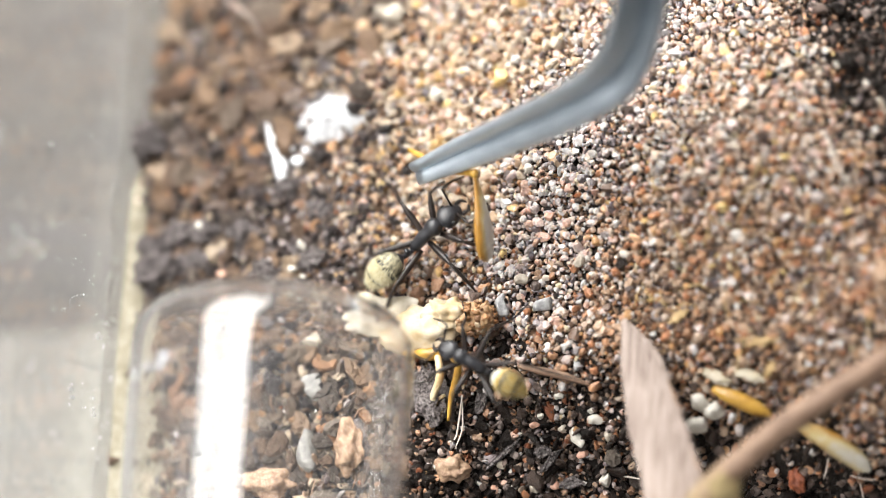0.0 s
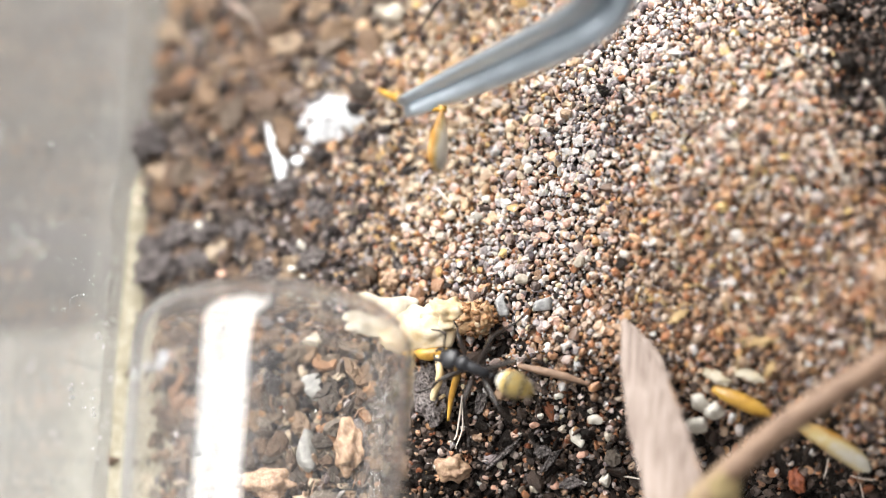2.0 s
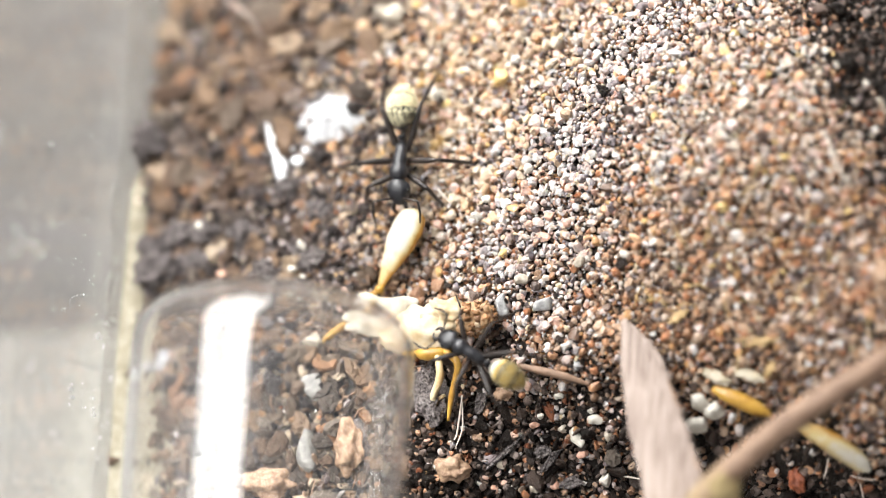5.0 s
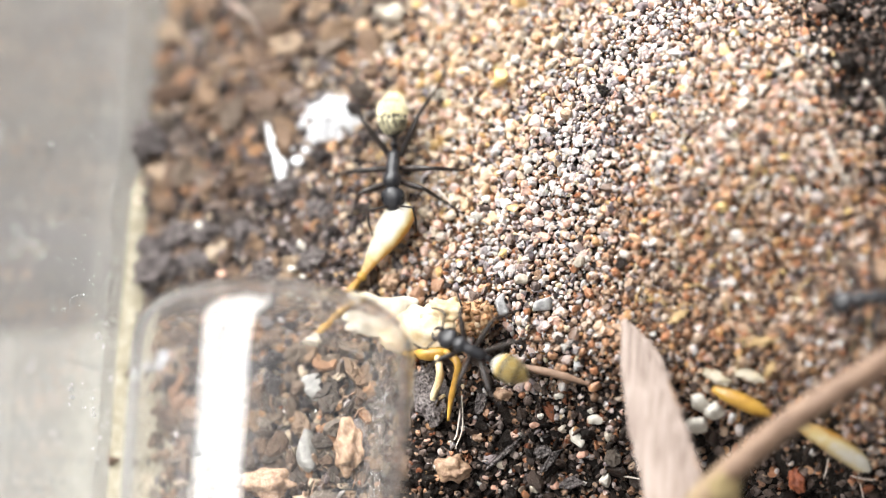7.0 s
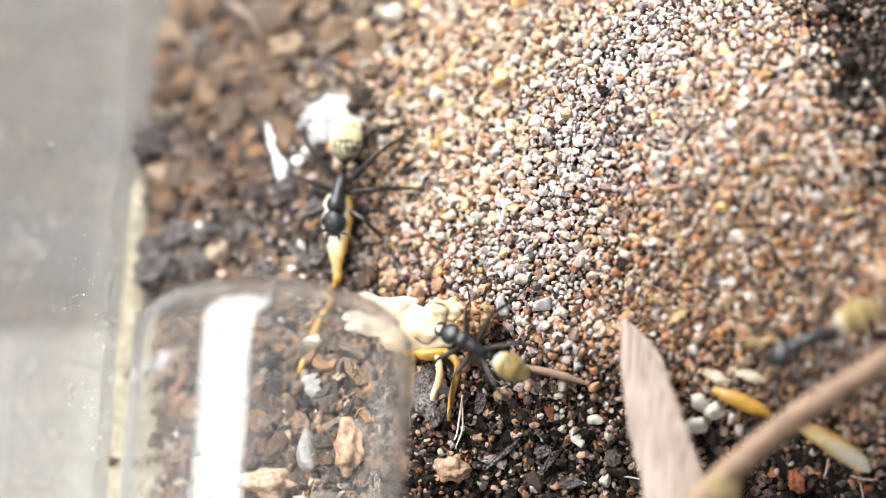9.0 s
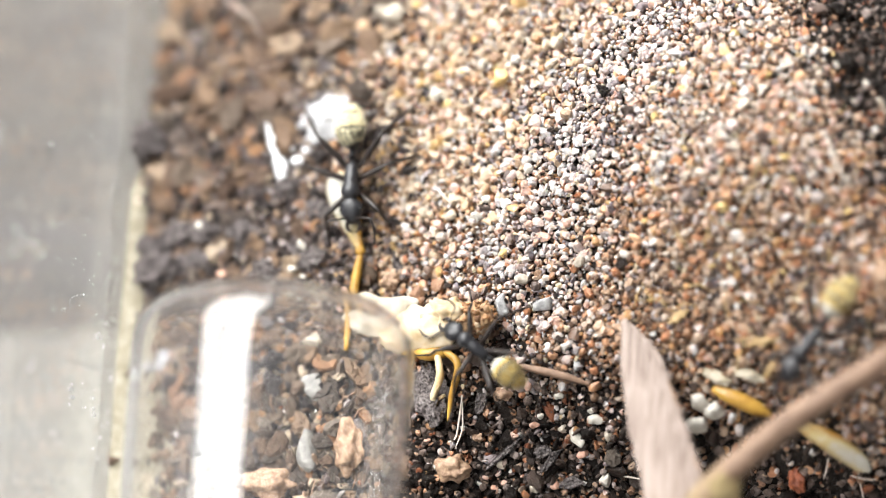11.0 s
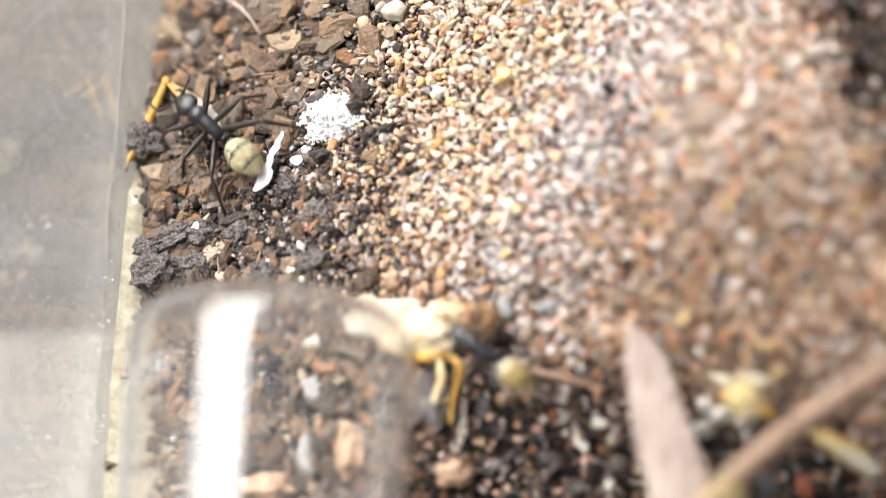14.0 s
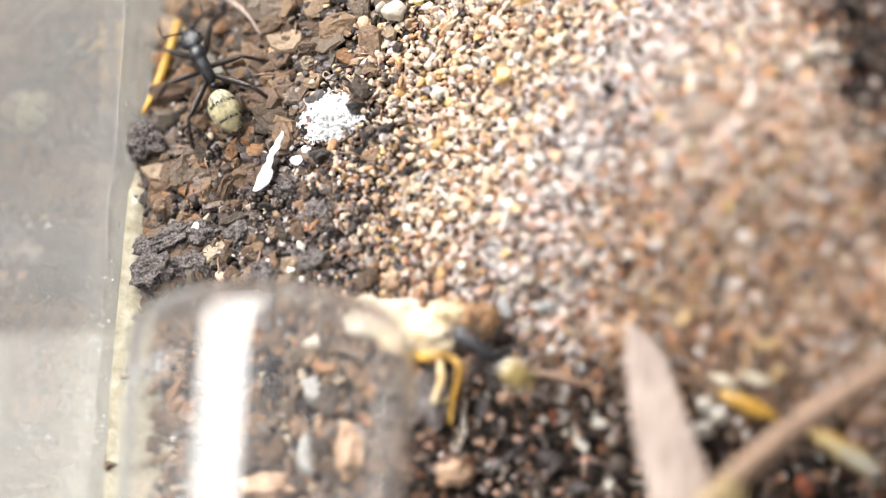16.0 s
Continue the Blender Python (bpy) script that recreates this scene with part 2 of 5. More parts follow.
TANK_GLASS = glass_material("smeared_glass", (0.96, 0.97, 0.96), -0.03)


# ---- shaping ----
def ground(x, y):
    """Height of the bed at a spot of the plan, all in millimetres."""
    heap = 5.0 * math.exp(-((x - 25) / 15) ** 2 - ((y - 11) / 13) ** 2)
    hollow = -8.5 * math.exp(-((x - 38) / 20) ** 2 - ((y + 26) / 11) ** 2)
    dip = -3.0 * math.exp(-((x + 30) / 12) ** 2 - ((y - 25) / 11) ** 2)
    swell = 0.25 * math.sin(x * 0.31 + 1.0) * math.cos(y * 0.27)
    low = max(0.0, -6.5 - y)
    slope = -0.36 * low * low / (low + 2.0) / (1 + math.exp(-(x - 1.5) / 2.0))
    gap = -1.7 * math.exp(-((x + 30.4) / 2.4) ** 2) / (1 + math.exp(-(y - 7) / 1.2))
    # a dip shaped for the dark shadow beside the bait
    pit = -1.5 * math.exp(-((x - 4.8) / 1.7) ** 2 - ((y + 7.9) / 1.2) ** 2)
    return slope + heap + hollow + dip + swell + gap + pit


def put_mesh(bm, name, mats, smooth=True):
    """A mesh in metres out of a bmesh in millimetres."""
    bmesh.ops.recalc_face_normals(bm, faces=bm.faces)
    bmesh.ops.scale(bm, vec=(MM, MM, MM), verts=bm.verts)
    for f in bm.faces:
        f.smooth = smooth
    me = bpy.data.meshes.new(name)
    bm.to_mesh(me)
    bm.free()
    for m in mats if isinstance(mats, (list, tuple)) else [mats]:
        me.materials.append(m)
    return me


def part(name, bm, mats, parent=None, label="", place=None, smooth=True):
    ob = new(name, put_mesh(bm, name, mats, smooth))
    if parent:
        ob.parent = parent
    if place is not None:
        ob.matrix_basis = place
    if label:
        ob["label"] = label
    return ob


def thing(name, label, category, place=None, group="", kind=""):
    ob = tagged(new(name), label, category, group, kind)
    ob.empty_display_size = 0.002
    if place is not None:
        ob.matrix_basis = place
    return ob


def sweep(bm, points, radii, sides=10, flat=1.0, mat=0, cap=True):
    """A round limb along points; radii in mm; flat squeezes it in its second direction."""
    pts = [Vector(p) for p in points]
    rings, across = [], None
    for i, p in enumerate(pts):
        way = (pts[min(i + 1, len(pts) - 1)] - pts[max(i - 1, 0)]).normalized()
        if across is None:
            across = way.orthogonal() if abs(way.z) > 0.9 else way.cross(Vector((0, 0, 1)))
        across = (across - way * across.dot(way)).normalized()
        other = way.cross(across)
        ring = []
        for k in range(sides):
            a = 2 * math.pi * k / sides
            ring.append(bm.verts.new(p + (across * math.cos(a) + other * math.sin(a) * flat) * radii[i]))
        rings.append(ring)
    for a, b in zip(rings, rings[1:]):
        for k in range(sides):
            f = bm.faces.new((a[k], a[(k + 1) % sides], b[(k + 1) % sides], b[k]))
            f.material_index = mat
    if cap:
        for ring in (rings[0], rings[-1]):
            bm.faces.new(ring).material_index = mat
    return rings


def bent(points, steps=6):
    """A smooth line through points (Catmull-Rom)."""
    p = [Vector(q) for q in points]
    p = [p[0] * 2 - p[1]] + p + [p[-1] * 2 - p[-2]]
    out = []
    for a, b, c, d in zip(p, p[1:], p[2:], p[3:]):
        for k in range(steps):
            t = k / steps
            out.append(0.5 * (2 * b + (c - a) * t + (2 * a - 5 * b + 4 * c - d) * t * t + (3 * b - a - 3 * c + d) * t ** 3))
    return out + [p[-2]]


def along(values, count):
    return list(np.interp(np.linspace(0, 1, count), np.linspace(0, 1, len(values)), values))


def blob(bm, centre, size, rough=0.0, seed=0, level=3, freq=1.0):
    """A rounded lump with an uneven skin."""
    got = bmesh.ops.create_icosphere(bm, subdivisions=level, radius=1.0)["verts"]
    for v in got:
        k = 1 + rough * noise.noise(v.co * freq + Vector((seed * 3.7, seed * 1.3, seed))) * 1.6
        k += rough * 0.5 * noise.noise(v.co * freq * 2.7 + Vector((seed, 5, seed * 2.1)))
        v.co = Vector(centre) + Vector((v.co.x * size[0], v.co.y * size[1], v.co.z * size[2])) * k
    return got


def stone(name, label, spot, size, mat, seed, rough=0.25, turn=0, tilt=0, category="pebble", sink=0.95, group="", level=3):
    bm = bmesh.new()
    blob(bm, (0, 0, size[2] * sink), size, rough, seed, level, 1.0 if level < 4 else 1.6)
    if rough < 0.2:  # worn flat sides
        rng = random.Random(seed)
        mid = Vector((0, 0, size[2] * sink))
        for _ in range(7):
            n = Vector((rng.gauss(0, 1), rng.gauss(0, 1), rng.gauss(0, 1))).normalized()
            reach = rng.uniform(0.55, 0.8)
            for v in bm.verts:
                u = Vector(((v.co.x - mid.x) / size[0], (v.co.y - mid.y) / size[1], (v.co.z - mid.z) / size[2]))
                over = u.dot(n) - reach
                if over > 0:
                    u -= n * over * 0.9
                    v.co = mid + Vector((u.x * size[0], u.y * size[1], u.z * size[2]))
    ob = part(name, bm, mat, None, "", pose(*spot, tilt, 0, turn))
    return tagged(ob, label, category, group)


# ---- loose grains, each one a small rounded stone ----
def template(level):
    bm = bmesh.new()
    bmesh.ops.create_icosphere(bm, subdivisions=level, radius=1.0)
    v = np.array([q.co[:] for q in bm.verts])
    bm.verts.index_update()
    f = np.array([[q.index for q in g.verts] for g in bm.faces])
    bm.free()
    return v, f


def strew(name, spots, sizes, mat, label, category, level=2, long=0.35, angular=0.18, rugged=0.0, parent=None, smooth=True, crumple=0.5):
    """One object of many grains: spots (n, 3) and mean radii in millimetres. rugged: how craggy their skin is."""
    v0, f0 = template(level)
    n, k = len(spots), len(v0)
    q = RNG.normal(size=(n, 4))
    q /= np.linalg.norm(q, axis=1)[:, None]
    w, x, y, z = q.T
    rot = np.stack([1 - 2 * (y * y + z * z), 2 * (x * y - z * w), 2 * (x * z + y * w), 2 * (x * y + z * w), 1 - 2 * (x * x + z * z), 2 * (y * z - x * w), 2 * (x * z - y * w), 2 * (y * z + x * w), 1 - 2 * (x * x + y * y)], 1).reshape(n, 3, 3)
    stretch = np.exp(np.clip(RNG.normal(0, long, (n, 3)), -1.3 * long, 1.3 * long))
    if rugged:
        kinds = []
        for j in range(16):
            seed = Vector((j * 7.1, j * 3.3, j))
            kinds.append([1 + rugged * (noise.noise(Vector(v) * 1.3 + seed) + 0.6 * noise.noise(Vector(v) * 3.1 + seed) + 0.35 * noise.noise(Vector(v) * 7 + seed)) for v in v0])
        verts = v0[None] * np.array(kinds)[RNG.randint(0, 16, n)][:, :, None]
    else:
        verts = v0[None] * (1 + RNG.normal(0, angular * crumple, (n, k, 1)))
    cut = RNG.normal(size=(n, 5, 3))
    cut /= np.linalg.norm(cut, axis=2)[:, :, None]
    for j in range(5):  # flattened sides
        d = np.einsum("nkc,nc->nk", verts, cut[:, j])
        over = np.maximum(d - (1 - angular * 1.6), 0)
        verts = verts - over[:, :, None] * cut[:, j][:, None, :] * 0.8
    verts = verts * stretch[:, None, :] * sizes[:, None, None]
    verts = np.einsum("nij,nkj->nki", rot, verts) + spots[:, None, :]
    faces = (f0[None] + (np.arange(n) * k)[:, None, None]).reshape(-1, 3)
    me = bpy.data.meshes.new(name)
    me.vertices.add(n * k)
    me.vertices.foreach_set("co", (verts * MM).reshape(-1).astype(np.float32))
    me.loops.add(faces.size)
    me.loops.foreach_set("vertex_index", faces.reshape(-1).astype(np.int32))
    me.polygons.add(len(faces))
    me.polygons.foreach_set("loop_start", (np.arange(len(faces)) * 3).astype(np.int32))
    me.polygons.foreach_set("use_smooth", np.full(len(faces), smooth))
    me.update(calc_edges=True)
    me.validate()
    me.materials.append(mat)
    ob = new(name, me)
    if parent:
        ob.parent = parent
    return tagged(ob, label, category, kind="stuff")


GROUND = np.vectorize(ground)


def field(step, jitter=0.5):
    """Spots spread evenly over the bed in view."""
    gx, gy = np.meshgrid(np.arange(-30.0, 46, step), np.arange(-28.0, 31, step))
    x = gx.ravel() + RNG.uniform(-jitter, jitter, gx.size) * step
    y = gy.ravel() + RNG.uniform(-jitter, jitter, gy.size) * step
    return x, y


def soft_step(v):
    return 1 / (1 + np.exp(-np.clip(v, -30, 30)))


def patchy(x, y, scale, seed):
    return np.array([noise.noise(Vector((a * scale, b * scale, seed))) for a, b in zip(x, y)])


def sandy(x, y):
    """How much of the bed is sand at a spot, 0 to 1."""
    wob = patchy(x, y, 0.14, 3.0) * 3
    edge = np.interp(y, [-12, -6, 0, 7, 24], [-3, -6.5, -8.5, -9.3, -8.5])
    left = soft_step((x - edge + wob) / 1.6)
    low = soft_step((y - np.interp(x, [-5, 0, 5, 10, 14, 20, 40], [-8, -6.5, -8.2, -11.2, -12.6, -13.2, -15.3]) + wob) / 1.2)
    corner = soft_step((np.interp(y, [-2, 1, 5, 8, 11, 14, 18, 23], [46, 40.4, 38.8, 37.6, 36.2, 34.5, 32.6, 31.2]) - x + wob * 0.3) / 1.1)
    # sand gives way to black charcoal beside the bait, in place of a shadow
    shade = 1 - 0.96 * np.exp(-((x - 5.0) / 1.5) ** 2 - ((y + 7.8) / 1.1) ** 2)
    return left * low * corner * shade


def band(y):
    """Where the grey streak through the sand runs."""
    return 6.2 + 0.55 * np.maximum(y, 0)


def greyish(x, y):
    return 0.17 + 0.73 * np.exp(-((x - band(y)) / 6.6) ** 2) * np.interp(y, [-8, 3], [0.5, 1.0])


def bed_of_sand():
    x, y = field(0.475)
    s = sandy(x, y)
    floor_share = np.where((x > -2) & (y < 0), 0.32, 0.07)
    # fewer grains over the black soil under the twig, to deepen its shadow
    floor_share = np.where((x > 25) & (y < -14), 0.06, floor_share)
    keep = RNG.rand(len(x)) < floor_share + (1 - floor_share) * s
    x, y, s = x[keep], y[keep], s[keep]
    r = np.clip(RNG.lognormal(math.log(0.295), 0.34, len(x)), 0.15, 0.66)
    z = GROUND(x, y) + RNG.uniform(-0.06, 0.26, len(x))
    g = RNG.rand(len(x)) < greyish(x, y)
    damp = ~g & (RNG.rand(len(x)) < soft_step((2.0 - y + (x - 22) * 0.15 + patchy(x, y, 0.2, 5.0) * 5) / 2.5))
    spots = np.stack([x, y, z], 1)
    strew("damp_sand", spots[damp], r[damp], SAND_DAMP, "damp rusty brown and tan sand grains at the foot of the heap", "sand", 2, 0.2, 0.34, smooth=False, crumple=0.15)
    tan = ~g & ~damp & (RNG.rand(len(x)) < 0.8) & (x < band(y) - 2 + patchy(x, y, 0.3, 7.0) * 4)
    strew("tan_sand", spots[tan], r[tan] * 1.15, SAND_TAN, "loose tan and yellowish sand grains beside the soil", "sand", 2, 0.2, 0.34, smooth=False, crumple=0.15)
    g2, g = g, g | damp | tan
    # darker grains underneath put shade into the gaps of the top layer
    ux, uy = field(0.5)
    u = RNG.rand(len(ux)) < sandy(ux, uy) * 1.1 - 0.1
    ux, uy = ux[u], uy[u]
    under = np.stack([ux, uy, GROUND(ux, uy) - 0.46], 1)
    strew("buried_sand", under, RNG.uniform(0.26, 0.4, len(ux)), SAND_DAMP, "tan and rusty sand grains just under the surface", "sand", 1, 0.2, 0.2)
    strew("warm_sand", spots[~g], r[~g], SAND_WARM, "loose orange, tan and white sand grains heaped over the bed", "sand", 2, 0.2, 0.34, smooth=False, crumple=0.15)
    strew("grey_sand", spots[g2], r[g2], SAND_GREY, "loose grey, black and white quartz grains in the sand", "sand", 2, 0.2, 0.34, smooth=False, crumple=0.15)
    # pale grains strayed over the soil beside the heap
    x, y = field(0.62)
    stray = RNG.rand(len(x)) < 0.55 * soft_step((x + 15 + patchy(x, y, 0.2, 6.0) * 6) / 1.5) * soft_step((-4 - x) / 1.5) * soft_step((y + 4) / 1.5)
    x, y = x[stray], y[stray]
    strew("stray_grains", np.stack([x, y, GROUND(x, y) + RNG.uniform(0.1, 0.5, len(x))], 1), RNG.uniform(0.16, 0.42, len(x)), SAND_TAN, "pale and tan quartz grains strayed over the soil", "sand", 2, 0.22, 0.3, smooth=False, crumple=0.12)
    # finer grains that fill the gaps
    x, y = field(0.40)
    keep = RNG.rand(len(x)) < sandy(x, y) * 0.5
    x, y = x[keep], y[keep]
    fine = np.stack([x, y, GROUND(x, y) + RNG.uniform(0.0, 0.36, len(x))], 1)
    r = RNG.uniform(0.11, 0.2, len(x))
    pale = RNG.rand(len(x)) < np.clip(greyish(x, y) + 0.12, 0, 0.95)
    strew("fine_sand", fine[pale], r[pale], SAND_GREY, "fine grey and white quartz grains between the larger ones", "sand", 1, 0.2, 0.2, smooth=False, crumple=0.3)
    strew("fine_sand", fine[~pale], r[~pale], SAND_DAMP, "fine rusty and brown grains between the larger ones", "sand", 1, 0.2, 0.2, smooth=False, crumple=0.3)


def coarse_grains():
    """Larger single grains on the damp slope of the heap."""
    rng = random.Random(77)
    shapes = []
    for k in range(12):
        bm = bmesh.new()
        size = (rng.uniform(0.85, 1.2), rng.uniform(0.75, 1.0), rng.uniform(0.6, 0.9))
        blob(bm, (0, 0, 0), size, 0.12, k, 2)
        for _ in range(5):  # flat sides
            n = Vector((rng.gauss(0, 1), rng.gauss(0, 1), rng.gauss(0, 1))).normalized()
            for v in bm.verts:
                v.co -= n * max(0.0, v.co.dot(n) - 0.62) * 0.9
        shapes.append(put_mesh(bm, "coarse_grain", COARSE, False))
    for _ in range(260):
        x, y, size = rng.uniform(16, 40), rng.uniform(-13, 5), rng.uniform(0.34, 0.56)
        # none by the twig, so that the shadow there looks darker
        if x > 28 and y < -11:
            continue
        ob = new("coarse_grain", shapes[rng.randrange(12)])
        ob.matrix_basis = pose(x * MM, y * MM, (ground(x, y) + rng.uniform(0.1, 0.35)) * MM, rng.uniform(0, 360), rng.uniform(0, 360), rng.uniform(0, 360)) @ Matrix.Diagonal((size, size, size, 1))
        tagged(ob, "coarse rusty or tan quartz grain on the damp sand", "grain", "coarse grains on the damp slope")


def outer_sand():
    """Coarser sand over the rest of the bed."""
    gx, gy = np.meshgrid(np.arange(-29.8, 59.5, 0.8), np.arange(-44.5, 45.5, 0.8))
    x = gx.ravel() + RNG.uniform(-0.4, 0.4, gx.size)
    y = gy.ravel() + RNG.uniform(-0.4, 0.4, gy.size)
    out = (x > 45.5) | (y < -27.5) | (y > 30.5)
    x, y = x[out], y[out]
    spots = np.stack([x, y, GROUND(x, y) + RNG.uniform(-0.1, 0.2, len(x))], 1)
    strew("coarse_sand", spots, RNG.uniform(0.3, 0.6, len(x)), SAND_DAMP, "damp brown sand along the walls of the tank", "sand", 1, 0.2, 0.25)


def dry_fibres():
    bm = bmesh.new()
    rng = random.Random(44)
    for _ in range(34):
        x, y = rng.uniform(17, 40), rng.uniform(-9, 8)
        a, l = rng.uniform(0, 6.28), rng.uniform(1.2, 3.2)
        p = Vector((x, y, ground(x, y) + rng.uniform(0.25, 0.5)))
        q = p + Vector((l * math.cos(a), l * math.sin(a), 0))
        q.z = ground(q.x, q.y) + 0.35
        m = p.lerp(q, 0.5) + Vector((rng.uniform(-0.5, 0.5), rng.uniform(-0.5, 0.5), rng.uniform(0.3, 0.8)))
        line = bent([p, m, q], 4)
        sweep(bm, line, along([0.05, rng.uniform(0.07, 0.12), 0.04], len(line)), 5)
    tagged(part("dry_fibres", bm, STRAW), "fine golden dry fibres on the sand heap", "fibres", kind="stuff")


def bed_of_soil():
    x, y = field(0.62)
    s = sandy(x, y)
    keep = RNG.rand(len(x)) < 1.0 - 0.985 * s
    x, y = x[keep], y[keep]
    brown = soft_step((-x - 13 + patchy(x, y, 0.15, 9.0) * 9) / 2.0) * soft_step((y + 9) / 2 + (-x - 10) / 2)
    brown = np.maximum(brown, 1.5 * soft_step((-4 - y) / 1.5) * soft_step((-5 - x) / 1.0))
    b = RNG.rand(len(x)) < 0.36 * brown
    z = GROUND(x, y)
    rc = np.clip(RNG.lognormal(math.log(0.33), 0.42, len(x)), 0.15, 0.85)
    spots = np.stack([x, y, z + RNG.uniform(-0.15, 0.45, len(x))], 1)
    coal = ~b & (x > -4 + patchy(x, y, 0.3, 2.0) * 4)
    strew("charcoal_crumbs", spots[coal], rc[coal] * 0.85, CHARCOAL, "damp black charcoal slivers and soil crumbs", "soil", 2, 0.4, 0.3, 0.42, smooth=False)
    soil = ~b & ~coal
    strew("soil_crumbs", spots[soil], rc[soil], CRUMB, "grey-brown damp soil crumbs", "soil", 3, 0.34, 0.25, 0.5, smooth=False)
    strew("bark_crumbs", spots[b], rc[b] * 1.3, CHIP, "brown bark and coir crumbs on the soil", "soil", 3, 0.34, 0.25, 0.5, smooth=False)
    x, y = field(0.42)
    keep = (RNG.rand(len(x)) < 0.92 - 0.89 * sandy(x, y)) & (x > -4 + patchy(x, y, 0.3, 2.0) * 4)
    x, y = x[keep], y[keep]
    spots = np.stack([x, y, GROUND(x, y) + RNG.uniform(-0.1, 0.4, len(x))], 1)
    strew("charcoal_dust", spots, RNG.uniform(0.1, 0.24, len(x)), CHARCOAL, "fine black charcoal and soil grit", "soil", 1, 0.4, 0.2, smooth=False, crumple=0.5)
    # fine sparkling grit over the soil by the powder
    x, y = field(0.36)
    near_grit = np.exp(-((x + 13) / 9.5) ** 2 - ((y - 4) / 8.5) ** 2)
    keep = (RNG.rand(len(x)) < 0.9 * near_grit + 0.12) & (x < -3 + patchy(x, y, 0.25, 8.0) * 4) & (RNG.rand(len(x)) > sandy(x, y) * 0.8)
    x, y = x[keep], y[keep]
    spots = np.stack([x, y, GROUND(x, y) + RNG.uniform(0.15, 0.75, len(x))], 1)
    strew("soil_grit", spots, np.clip(RNG.lognormal(math.log(0.19), 0.4, len(x)), 0.08, 0.42), GRIT, "dark grey damp grit with pale sparkling grains", "soil", 2, 0.3, 0.3, smooth=False, crumple=0.4)
    # short fibres among the chips
    bm = bmesh.new()
    rng = random.Random(21)
    for _ in range(150):
        x, y = rng.uniform(-29, -5), rng.uniform(-24, 26)
        a, l = rng.uniform(0, 6.28), rng.uniform(0.8, 2.4)
        p = Vector((x, y, ground(x, y) + rng.uniform(0.2, 0.8)))
        q = p + Vector((l * math.cos(a), l * math.sin(a), rng.uniform(-0.3, 0.4)))
        m = p.lerp(q, 0.5) + Vector((rng.uniform(-0.3, 0.3), rng.uniform(-0.3, 0.3), 0.2))
        if q.x > -29.5:
            sweep(bm, [p, m, q], [0.06, rng.uniform(0.07, 0.14), 0.04], 5)
    tagged(part("coir_fibres", bm, TWIG), "short brown coir fibres strewn over the soil", "fibres", kind="stuff")


# ---- the tank ----
WALL_X = -30.4


